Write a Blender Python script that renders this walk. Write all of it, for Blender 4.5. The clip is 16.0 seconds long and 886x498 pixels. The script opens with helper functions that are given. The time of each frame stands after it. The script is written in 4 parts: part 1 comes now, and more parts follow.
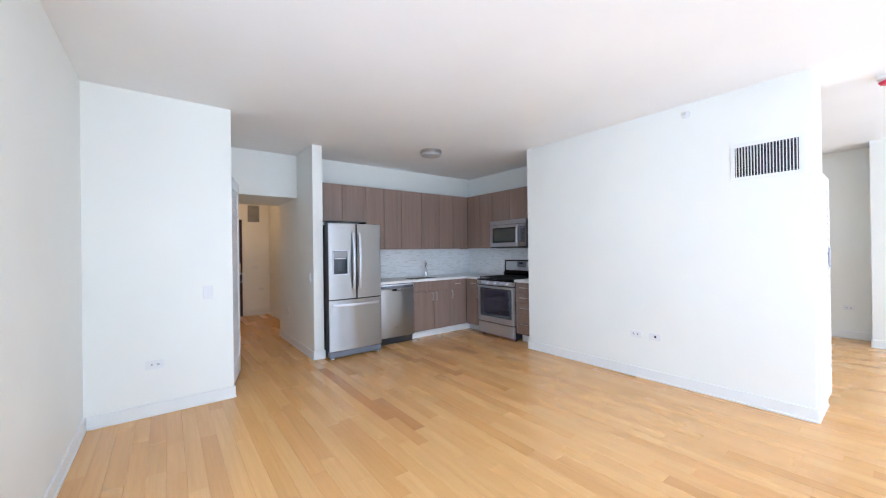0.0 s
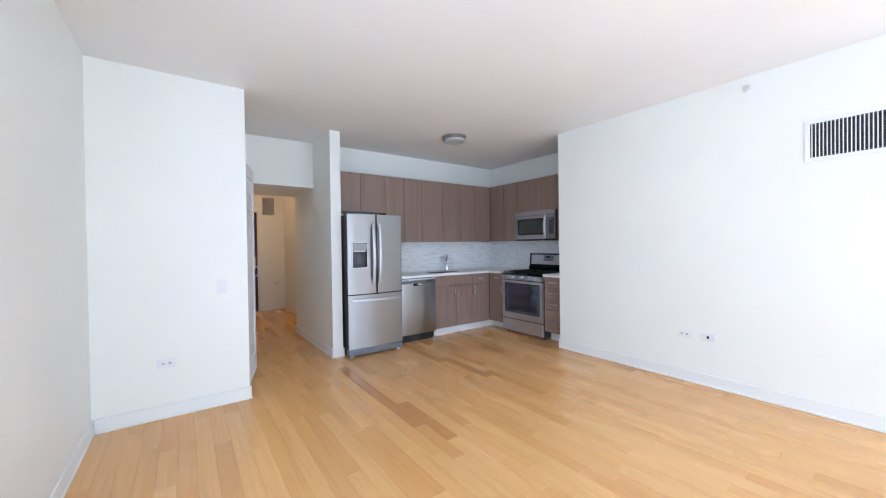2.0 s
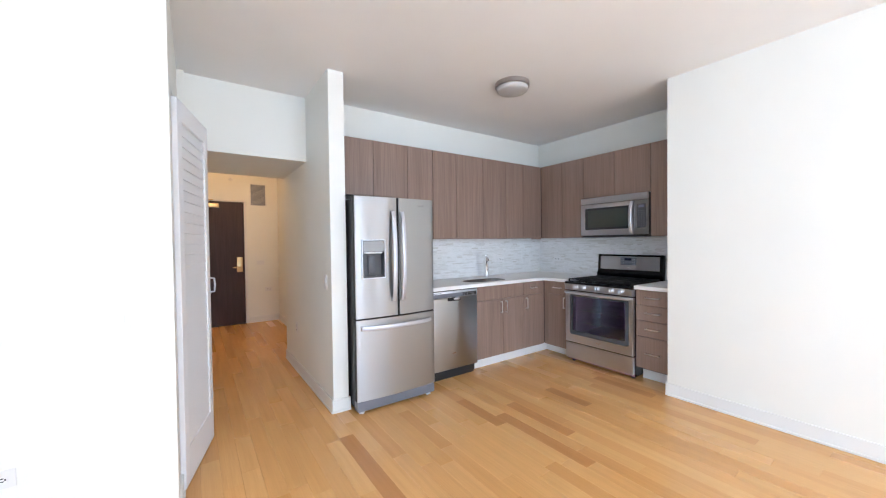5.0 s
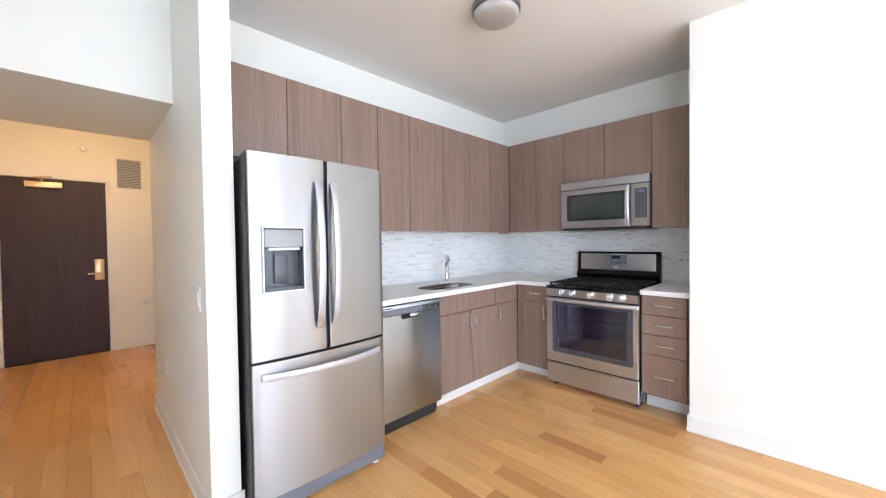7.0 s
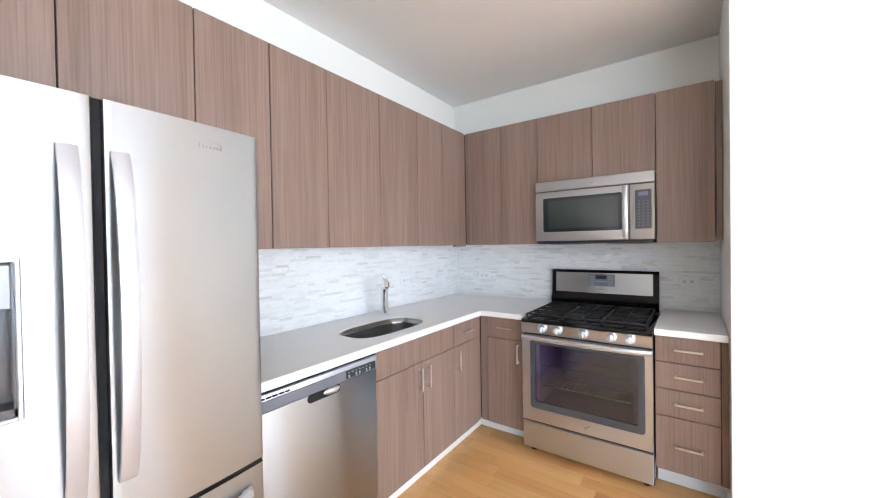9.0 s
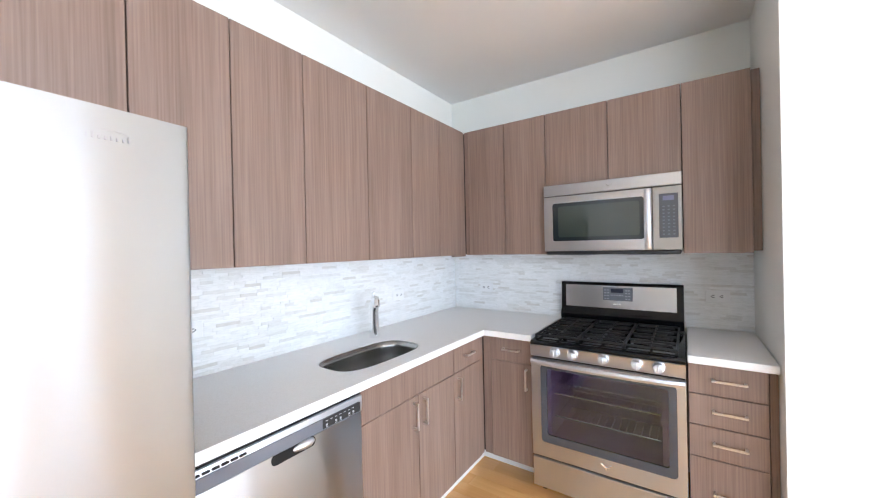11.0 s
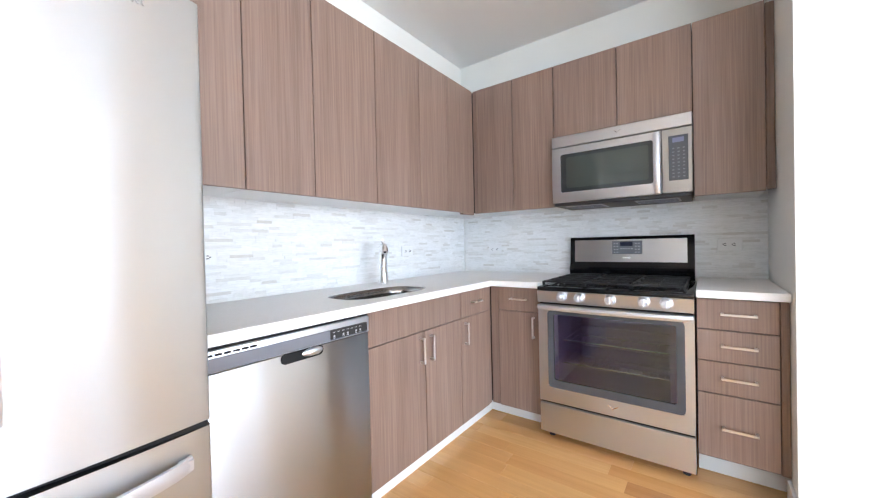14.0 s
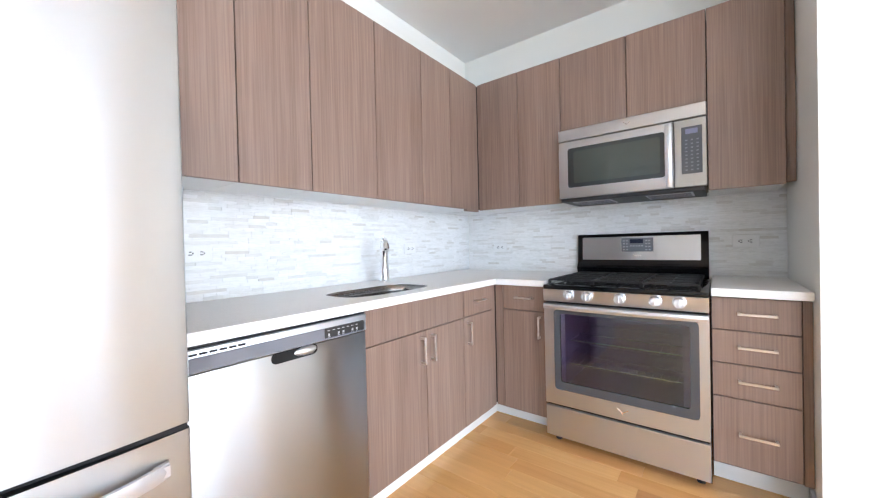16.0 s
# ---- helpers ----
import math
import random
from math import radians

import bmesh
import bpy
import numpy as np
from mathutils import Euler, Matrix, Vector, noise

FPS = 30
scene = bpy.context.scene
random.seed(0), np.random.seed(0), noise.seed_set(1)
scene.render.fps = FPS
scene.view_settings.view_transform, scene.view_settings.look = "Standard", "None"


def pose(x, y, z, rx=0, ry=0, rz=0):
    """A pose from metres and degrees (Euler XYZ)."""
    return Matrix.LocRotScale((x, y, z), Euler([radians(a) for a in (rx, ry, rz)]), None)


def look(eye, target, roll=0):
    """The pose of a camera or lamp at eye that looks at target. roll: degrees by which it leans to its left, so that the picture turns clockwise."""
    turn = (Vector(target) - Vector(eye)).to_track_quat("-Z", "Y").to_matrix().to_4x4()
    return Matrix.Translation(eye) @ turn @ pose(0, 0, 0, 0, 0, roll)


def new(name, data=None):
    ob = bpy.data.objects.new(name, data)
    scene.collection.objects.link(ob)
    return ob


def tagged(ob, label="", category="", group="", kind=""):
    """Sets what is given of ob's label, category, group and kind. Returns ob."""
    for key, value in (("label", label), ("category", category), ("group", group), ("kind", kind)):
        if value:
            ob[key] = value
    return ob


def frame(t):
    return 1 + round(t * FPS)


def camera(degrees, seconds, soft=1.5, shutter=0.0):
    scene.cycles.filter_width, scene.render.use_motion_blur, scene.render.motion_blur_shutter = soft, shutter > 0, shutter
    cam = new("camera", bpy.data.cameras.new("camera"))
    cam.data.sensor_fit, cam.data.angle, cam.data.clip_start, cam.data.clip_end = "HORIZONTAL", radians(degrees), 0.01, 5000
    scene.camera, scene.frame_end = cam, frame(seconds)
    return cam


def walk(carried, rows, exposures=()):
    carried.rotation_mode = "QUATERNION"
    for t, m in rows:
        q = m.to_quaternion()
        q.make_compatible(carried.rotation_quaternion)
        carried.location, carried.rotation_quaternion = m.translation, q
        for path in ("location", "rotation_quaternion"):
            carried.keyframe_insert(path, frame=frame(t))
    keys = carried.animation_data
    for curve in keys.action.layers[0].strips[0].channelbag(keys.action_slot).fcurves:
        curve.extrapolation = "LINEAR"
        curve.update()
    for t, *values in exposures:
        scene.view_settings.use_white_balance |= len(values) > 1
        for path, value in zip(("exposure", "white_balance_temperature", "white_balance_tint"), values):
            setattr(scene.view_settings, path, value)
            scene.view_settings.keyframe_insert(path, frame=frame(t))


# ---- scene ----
cam = camera(101.9, 16.0, soft=1.2)
PATH = [
    (0, (0.301, 0.233, 1.353), (1.52, 1.818, 1.359), -0.8),
    (0.5, (0.309, 0.253, 1.355), (1.51, 1.852, 1.358), -0.8),
    (1, (0.276, 0.317, 1.345), (1.47, 1.92, 1.343), -0.7),
    (1.5, (0.27, 0.398, 1.328), (1.459, 2.004, 1.325), -0.8),
    (2, (0.344, 0.565, 1.319), (1.511, 2.187, 1.299), -0.8),
    (2.5, (0.429, 0.757, 1.333), (1.583, 2.39, 1.318), -0.8),
    (3, (0.48, 0.932, 1.338), (1.61, 2.582, 1.316), -0.8),
    (3.2, (0.494, 1.046, 1.328), (1.624, 2.695, 1.311), -0.8),
    (5.3, (0.923, 2.124, 1.339), (2.066, 3.766, 1.3), -0.8),
    (5.5, (0.949, 2.228, 1.332), (2.128, 3.843, 1.302), -0.9),
    (6, (1.092, 2.456, 1.316), (2.37, 3.995, 1.277), -0.8),
    (6.5, (1.263, 2.681, 1.313), (2.617, 4.152, 1.279), -0.9),
    (7, (1.366, 2.88, 1.287), (2.782, 4.293, 1.247), -0.8),
    (7.5, (1.482, 3.1, 1.29), (2.921, 4.489, 1.253), -1),
    (8, (1.7, 3.208, 1.307), (3.23, 4.496, 1.261), -1),
    (8.5, (1.888, 3.399, 1.343), (3.52, 4.555, 1.314), -0.9),
    (9, (2.033, 3.555, 1.38), (3.676, 4.694, 1.357), -0.9),
    (9.5, (2.17, 3.708, 1.44), (3.828, 4.825, 1.42), -1),
    (12, (2.269, 3.721, 1.401), (3.906, 4.859, 1.402), -1.3),
    (12.5, (2.258, 3.694, 1.348), (3.885, 4.857, 1.34), -1.2),
    (13, (2.258, 3.671, 1.276), (3.868, 4.857, 1.261), -1.4),
    (13.5, (2.258, 3.674, 1.2), (3.865, 4.864, 1.185), -1.3),
    (14, (2.258, 3.686, 1.143), (3.871, 4.868, 1.12), -1.3),
    (14.5, (2.271, 3.675, 1.072), (3.882, 4.861, 1.062), -1.2),
    (15, (2.285, 3.663, 1.018), (3.894, 4.851, 1.003), -1.2),
    (15.5, (2.303, 3.685, 1.048), (3.915, 4.869, 1.029), -1.1),
    (16, (2.324, 3.702, 1.123), (3.913, 4.916, 1.102), -1.3),
]
EXPOSURES = [(0, 0.28, 5350, 7), (3, 0.38, 5450, 8), (5.5, 0.88, 5700, 8), (7, 1.16, 5750, 8), (8.5, 1.24, 5850, 8), (9.5, 1.42, 5800, 8), (12.5, 1.48, 5750, 7), (16, 1.53, 5750, 7)]
walk(cam, [(t, look(eye, target, roll)) for t, eye, target, roll in PATH], EXPOSURES)

# ---- world and lights ----
SUN_EL, SUN_AZ = radians(57), radians(180)
world = bpy.data.worlds.new("sky")
scene.world = world
world.use_nodes = True
wn = world.node_tree.nodes
sky = wn.new("ShaderNodeTexSky")
sky.sky_type, sky.sun_disc = "NISHITA", False
sky.sun_elevation, sky.sun_rotation = SUN_EL, SUN_AZ
world.node_tree.links.new(sky.outputs[0], wn["Background"].inputs[0])
wn["Background"].inputs[1].default_value = 0.1

CEIL = 2.70
# All out of view; the second is added to send more light into the kitchen.
WINDOWS = [(0.0, 1.4), (1.9, 3.3), (3.85, 4.5), (5.3, 7.2)]
WZ0, WZ1 = 0.15, 2.55
XL = -0.218
WY_A, WY_B = -1.2, 2.1
SKY_SOUTH, WEST_FILL, SKY_COLOR = 25, 13, (0.84, 0.91, 1.0)


def area_lamp(name, m, w, h, power, color):
    d = bpy.data.lights.new(name, "AREA")
    d.shape, d.size, d.size_y, d.energy, d.color = "RECTANGLE", w, h, power, color
    ob = new(name, d)
    ob.matrix_world = m
    return ob


for i, (a, b) in enumerate(WINDOWS):
    area_lamp("window_daylight", pose((a + b) / 2, -1.80, (WZ0 + WZ1) / 2, 90, 0, 0), b - a, WZ1 - WZ0, SKY_SOUTH * (b - a), SKY_COLOR)
# Fill lamp behind the added west window, to brighten the range wall.
area_lamp("window_daylight", pose(XL - 0.20, (WY_A + WY_B) / 2, (WZ0 + WZ1) / 2, 90, 0, -90), WY_B - WY_A, WZ1 - WZ0, WEST_FILL * (WY_B - WY_A), SKY_COLOR)

sun = bpy.data.lights.new("sun", "SUN")
sun.energy, sun.angle, sun.color = 3.2, radians(0.5), (1.0, 0.96, 0.90)
new("sun", sun).matrix_world = look((0, 0, 0), (0, math.cos(SUN_EL), -math.sin(SUN_EL)))

hall_bulb = bpy.data.lights.new("hall_bulb", "POINT")
hall_bulb.energy, hall_bulb.color, hall_bulb.shadow_soft_size = 9.5, (1.0, 0.56, 0.24), 0.08
new("hall_bulb", hall_bulb).location = (1.35, 7.6, CEIL - 0.16)


# ---- materials ----
def mat(name, color, rough=0.5, metal=0.0, **more):
    m = bpy.data.materials.new(name)
    m.use_nodes = True
    b = m.node_tree.nodes["Principled BSDF"]
    b.inputs["Base Color"].default_value = (*color, 1)
    b.inputs["Roughness"].default_value = rough
    b.inputs["Metallic"].default_value = metal
    for k, v in more.items():
        b.inputs[k.replace("_", " ")].default_value = v
    return m


def nodes_of(m):
    t = m.node_tree
    return t, t.nodes, t.links, t.nodes["Principled BSDF"]


def noise_node(t, scale, stretch=(1, 1, 1), detail=4.0, coords="Object", vec=None):
    n, l = t.nodes, t.links
    mp = n.new("ShaderNodeMapping")
    mp.inputs["Scale"].default_value = stretch
    if vec is None:
        geo = n.new("ShaderNodeNewGeometry")
        l.new(geo.outputs["Position"], mp.inputs[0])
    else:
        l.new(vec, mp.inputs[0])
    nz = n.new("ShaderNodeTexNoise")
    nz.inputs["Scale"].default_value, nz.inputs["Detail"].default_value = scale, detail
    l.new(mp.outputs[0], nz.inputs["Vector"])
    return nz.outputs["Fac"]


def ramp(t, fac, stops):
    r = t.nodes.new("ShaderNodeValToRGB")
    r.color_ramp.elements[0].position, r.color_ramp.elements[0].color = stops[0][0], (*stops[0][1], 1)
    r.color_ramp.elements[1].position, r.color_ramp.elements[1].color = stops[-1][0], (*stops[-1][1], 1)
    for p, c in stops[1:-1]:
        r.color_ramp.elements.new(p).color = (*c, 1)
    t.links.new(fac, r.inputs[0])
    return r.outputs["Color"]


def bump(t, fac, strength, dist):
    b = t.nodes.new("ShaderNodeBump")
    b.inputs["Strength"].default_value, b.inputs["Distance"].default_value = strength, dist
    t.links.new(fac, b.inputs["Height"])
    t.links.new(b.outputs[0], t.nodes["Principled BSDF"].inputs["Normal"])


def remap(t, fac, lo, hi):
    r = t.nodes.new("ShaderNodeMapRange")
    r.inputs["To Min"].default_value, r.inputs["To Max"].default_value = lo, hi
    t.links.new(fac, r.inputs[0])
    return r.outputs[0]


def paint(name, color, rough=0.55):
    m = mat(name, color, rough)
    t, n, l, b = nodes_of(m)
    dark = tuple(c * 0.965 for c in color)
    l.new(ramp(t, noise_node(t, 1.3, detail=3), [(0.3, dark), (0.7, color)]), b.inputs["Base Color"])
    bump(t, noise_node(t, 380, detail=2), 0.06, 0.0004)
    return m


WALL = paint("wall_paint", (0.87, 0.87, 0.82), 0.5)
CEILING = paint("ceiling_paint", (0.92, 0.92, 0.915), 0.7)
TRIM = paint("trim_paint", (0.84, 0.84, 0.82), 0.4)
DOOR_WHITE = paint("door_white", (0.84, 0.84, 0.86), 0.4)


def floor_wood(name, tones):
    m = mat(name, tones[1], 0.3)
    t, n, l, b = nodes_of(m)
    info, geo = n.new("ShaderNodeObjectInfo"), n.new("ShaderNodeNewGeometry")
    add = n.new("ShaderNodeMath")
    add.operation = "ADD"
    l.new(info.outputs["Random"], add.inputs[0])
    l.new(geo.outputs["Random Per Island"], add.inputs[1])
    fr = n.new("ShaderNodeMath")
    fr.operation = "FRACT"
    l.new(add.outputs[0], fr.inputs[0])
    base = ramp(t, fr.outputs[0], [(0.0, tones[0]), (0.12, tones[1]), (0.55, tones[2]), (0.85, tones[1]), (1.0, tones[3])])
    shift = n.new("ShaderNodeVectorMath")
    shift.operation = "ADD"
    cmb = n.new("ShaderNodeCombineXYZ")
    ten = n.new("ShaderNodeMath")
    ten.operation = "MULTIPLY"
    ten.inputs[1].default_value = 37.0
    l.new(fr.outputs[0], ten.inputs[0])
    for i in range(3):
        l.new(ten.outputs[0], cmb.inputs[i])
    l.new(geo.outputs["Position"], shift.inputs[0])
    l.new(cmb.outputs[0], shift.inputs[1])
    grain = noise_node(t, 3.0, (12, 0.35, 1), 3, vec=shift.outputs[0])
    fine = noise_node(t, 9.0, (30, 0.5, 1), 4, vec=shift.outputs[0])
    mul = n.new("ShaderNodeMix")
    mul.data_type, mul.blend_type = "RGBA", "MULTIPLY"
    mul.inputs["Factor"].default_value = 1.0
    l.new(base, mul.inputs["A"])
    l.new(ramp(t, grain, [(0.25, (0.92, 0.90, 0.86)), (0.65, (1, 1, 1))]), mul.inputs["B"])
    mul2 = n.new("ShaderNodeMix")
    mul2.data_type, mul2.blend_type = "RGBA", "MULTIPLY"
    mul2.inputs["Factor"].default_value = 1.0
    l.new(mul.outputs["Result"], mul2.inputs["A"])
    l.new(ramp(t, fine, [(0.3, (0.94, 0.92, 0.90)), (0.6, (1, 1, 1))]), mul2.inputs["B"])
    l.new(mul2.outputs["Result"], b.inputs["Base Color"])
    l.new(remap(t, fr.outputs[0], 0.22, 0.30), b.inputs["Roughness"])
    bump(t, fine, 0.05, 0.001)
    return m


PLANK = floor_wood("floor_wood", [(0.66, 0.345, 0.117), (0.74, 0.41, 0.147), (0.79, 0.465, 0.185), (0.71, 0.378, 0.132)])
PLANK_DARK = floor_wood("floor_wood_dark", [(0.52, 0.245, 0.080), (0.55, 0.265, 0.090), (0.57, 0.28, 0.095), (0.51, 0.235, 0.075)])
PLANK_BASE = mat("floor_joint", (0.30, 0.15, 0.055), 0.8)


def laminate(name, a, c):
    m = mat(name, a, 0.42)
    t, n, l, b = nodes_of(m)
    info = n.new("ShaderNodeObjectInfo")
    geo = n.new("ShaderNodeNewGeometry")
    cmb = n.new("ShaderNodeCombineXYZ")
    mm = n.new("ShaderNodeMath")
    mm.operation = "MULTIPLY"
    mm.inputs[1].default_value = 23.0
    l.new(info.outputs["Random"], mm.inputs[0])
    for i in range(3):
        l.new(mm.outputs[0], cmb.inputs[i])
    sh = n.new("ShaderNodeVectorMath")
    l.new(geo.outputs["Position"], sh.inputs[0])
    l.new(cmb.outputs[0], sh.inputs[1])
    st = (1, 1, 0.018)
    fine = noise_node(t, 150, st, 5, vec=sh.outputs[0])
    wide = noise_node(t, 17, (1, 1, 0.04), 5, vec=sh.outputs[0])
    mix = n.new("ShaderNodeMath")
    mix.operation = "MULTIPLY_ADD"
    mix.inputs[1].default_value = 0.55
    l.new(fine, mix.inputs[0])
    half = n.new("ShaderNodeMath")
    half.operation = "MULTIPLY"
    half.inputs[1].default_value = 0.45
    l.new(wide, half.inputs[0])
    l.new(half.outputs[0], mix.inputs[2])
    l.new(ramp(t, mix.outputs[0], [(0.33, tuple(x * 0.95 for x in a)), (0.67, tuple(x * 1.03 for x in c))]), b.inputs["Base Color"])
    bump(t, fine, 0.15, 0.0006)
    return m


CABINET = laminate("cabinet_laminate", (0.20, 0.131, 0.099), (0.305, 0.213, 0.169))
# Cabinet bodies are near-black so that the door gaps read as shaded lines.
CAB_GAP_SHADE = mat("cabinet_gap_shade", (0.02, 0.01, 0.008), 0.6)


def steel(name, color, rough, aniso=0.0, grain=(1, 1, 60)):
    m = mat(name, color, rough, 1.0)
    t, n, l, b = nodes_of(m)
    g = noise_node(t, 30, grain, 3)
    l.new(remap(t, g, rough * 0.85, rough * 1.2), b.inputs["Roughness"])
    b.inputs["Anisotropic"].default_value = aniso
    if aniso:
        up = n.new("ShaderNodeCombineXYZ")
        up.inputs[2].default_value = 1.0
        l.new(up.outputs[0], b.inputs["Tangent"])
    bump(t, g, 0.03, 0.0003)
    return m


STEEL = steel("brushed_steel", (0.42, 0.43, 0.44), 0.31, 0.92)
STEEL_WARM = steel("brushed_steel_warm", (0.64, 0.655, 0.69), 0.34, 0.85)
STEEL_BRIGHT = steel("polished_steel", (0.68, 0.71, 0.77), 0.42)
HANDLE_STEEL = steel("satin_handle_steel", (0.56, 0.57, 0.61), 0.36)
HANDLE_STEEL.node_tree.nodes["Principled BSDF"].inputs["Metallic"].default_value = 0.6
CHROME = mat("chrome", (0.90, 0.90, 0.91), 0.12, 1.0)
BADGE = mat("dull_badge_metal", (0.42, 0.42, 0.44), 0.45, 0.8)
RIM = mat("dull_nickel", (0.40, 0.38, 0.37), 0.35, 1.0)
NICKEL = mat("satin_nickel", (0.74, 0.70, 0.67), 0.28, 1.0)
SINK_STEEL = steel("sink_steel", (0.36, 0.355, 0.35), 0.22)
BRASS = mat("brass", (0.70, 0.56, 0.32), 0.35, 1.0)
BLACK = mat("black_enamel", (0.006, 0.006, 0.007), 0.08, 0.0, Specular_IOR_Level=0.3)
IRON = mat("cast_iron", (0.012, 0.012, 0.013), 0.5)
RUBBER = mat("dark_plastic", (0.02, 0.02, 0.022), 0.5)
FRIDGE_SIDE = mat("fridge_side", (0.010, 0.010, 0.011), 0.5)
GREY_PLASTIC = mat("grey_plastic", (0.16, 0.17, 0.20), 0.4)
LIGHT_GREY = mat("light_grey_plastic", (0.45, 0.46, 0.5), 0.4)
PLATE = mat("white_plastic", (0.80, 0.80, 0.80), 0.3)
# Near-black colour for the shade inside slots, gaps and pockets.
SLOT = mat("slot_shade_black", (0.006, 0.006, 0.007), 0.8)
GLASS_DARK = mat("oven_glass", (0.020, 0.024, 0.028), 0.03, 0.0, Specular_IOR_Level=0.8)
LCD = mat("grey_violet_display", (0.20, 0.21, 0.33), 0.15)
SCREEN = mat("display_glass", (0.02, 0.025, 0.05), 0.1)
# Purple body colour stands for the magenta sheen of the coated oven glass.
OVEN_ENAMEL_SHEEN = mat("oven_enamel_sheen", (0.40, 0.215, 0.36), 0.35)
OVEN_PANE = mat("tinted_oven_pane", (0.64, 0.72, 0.82), 0.03, 0.04, Transmission_Weight=1.0, Specular_IOR_Level=1.0, Specular_Tint=(0.60, 0.95, 1.0, 1.0))
SLATE = mat("slate_glass_border", (0.075, 0.08, 0.092), 0.12)
DISPENSER = mat("dispenser_silver", (0.26, 0.26, 0.265), 0.35, 0.5)
RECESS = mat("dispenser_recess_grey", (0.075, 0.08, 0.09), 0.14)
PRINT = mat("light_print", (0.5, 0.52, 0.55), 0.5)
DIFFUSER = mat("lamp_diffuser", (0.52, 0.51, 0.50), 0.35)
QUARTZ = mat("quartz", (0.72, 0.71, 0.70), 0.45)
_t, _n, _l, _b = nodes_of(QUARTZ)
_l.new(ramp(_t, noise_node(_t, 260, detail=3), [(0.35, (0.82, 0.81, 0.80)), (0.6, (0.89, 0.885, 0.88))]), _b.inputs["Base Color"])
GROUT = mat("grout", (0.82, 0.815, 0.81), 0.8)
DOOR_DARK = mat("entry_door_veneer", (0.03, 0.014, 0.018), 0.55)
_t, _n, _l, _b = nodes_of(DOOR_DARK)
_l.new(ramp(_t, noise_node(_t, 60, (1, 1, 0.05), 4), [(0.3, (0.030, 0.015, 0.019)), (0.7, (0.050, 0.026, 0.032))]), _b.inputs["Base Color"])
WIN_FRAME = mat("window_frame_grey", (0.25, 0.26, 0.28), 0.4, 0.6)
RED = mat("red_plastic", (0.6, 0.03, 0.08), 0.35)

TILE = mat("mosaic_tile", (0.7, 0.7, 0.7), 0.22)
_t, _n, _l, _b = nodes_of(TILE)
_g, _i, _a, _f = _n.new("ShaderNodeNewGeometry"), _n.new("ShaderNodeObjectInfo"), _n.new("ShaderNodeMath"), _n.new("ShaderNodeMath")
_a.operation, _f.operation = "ADD", "FRACT"
_l.new(_g.outputs["Random Per Island"], _a.inputs[0])
_l.new(_i.outputs["Random"], _a.inputs[1])
_l.new(_a.outputs[0], _f.inputs[0])
_c = ramp(_t, _f.outputs[0], [(0.0, (0.68, 0.655, 0.62)), (0.07, (0.75, 0.74, 0.72)), (0.3, (0.83, 0.83, 0.82)), (1.0, (0.88, 0.88, 0.88))])
_m = _n.new("ShaderNodeMix")
_m.data_type, _m.blend_type = "RGBA", "MULTIPLY"
_m.inputs["Factor"].default_value = 1.0
_l.new(_c, _m.inputs["A"])
_l.new(ramp(_t, noise_node(_t, 30, (1, 1, 5), 4), [(0.3, (0.90, 0.90, 0.895)), (0.58, (1, 1, 1))]), _m.inputs["B"])
_l.new(_m.outputs["Result"], _b.inputs["Base Color"])

GLASS = bpy.data.materials.new("window_glass")
GLASS.use_nodes = True
_b = GLASS.node_tree.nodes["Principled BSDF"]
_b.inputs["Base Color"].default_value = (1, 1, 1, 1)
_b.inputs["Roughness"].default_value = 0.0
_b.inputs["Transmission Weight"].default_value = 1.0


# ---- mesh helpers ----
def rbox(bm, x0, x1, y0, y1, z0, z1, b=0.0, seg=1):
    x0, x1, y0, y1, z0, z1 = min(x0, x1), max(x0, x1), min(y0, y1), max(y0, y1), min(z0, z1), max(z0, z1)
    m = Matrix.Translation(((x0 + x1) / 2, (y0 + y1) / 2, (z0 + z1) / 2)) @ Matrix.Diagonal((x1 - x0, y1 - y0, z1 - z0, 1))
    vs = bmesh.ops.create_cube(bm, size=1, matrix=m)["verts"]
    if b:
        es = list({e for v in vs for e in v.link_edges})
        bmesh.ops.bevel(bm, geom=es, offset=b, segments=seg, affect="EDGES", profile=0.5)
    return bm


def tube(bm, pts, r, n=12, caps=True):
    """A round bar through points; r is one radius or one for each point."""
    pts = [Vector(p) for p in pts]
    rs = r if isinstance(r, (list, tuple)) else [r] * len(pts)
    rings, side = [], None
    for i, p in enumerate(pts):
        d = (pts[min(i + 1, len(pts) - 1)] - pts[max(i - 1, 0)]).normalized()
        if side is None:
            side = d.orthogonal().normalized()
        side = (side - d * side.dot(d)).normalized()
        up = d.cross(side)
        rings.append([bm.verts.new(p + (side * math.cos(2 * math.pi * k / n) + up * math.sin(2 * math.pi * k / n)) * rs[i]) for k in range(n)])
    for a, c in zip(rings, rings[1:]):
        for k in range(n):
            bm.faces.new((a[k], a[(k + 1) % n], c[(k + 1) % n], c[k]))
    if caps:
        bm.faces.new(rings[0][::-1])
        bm.faces.new(rings[-1])
    return bm


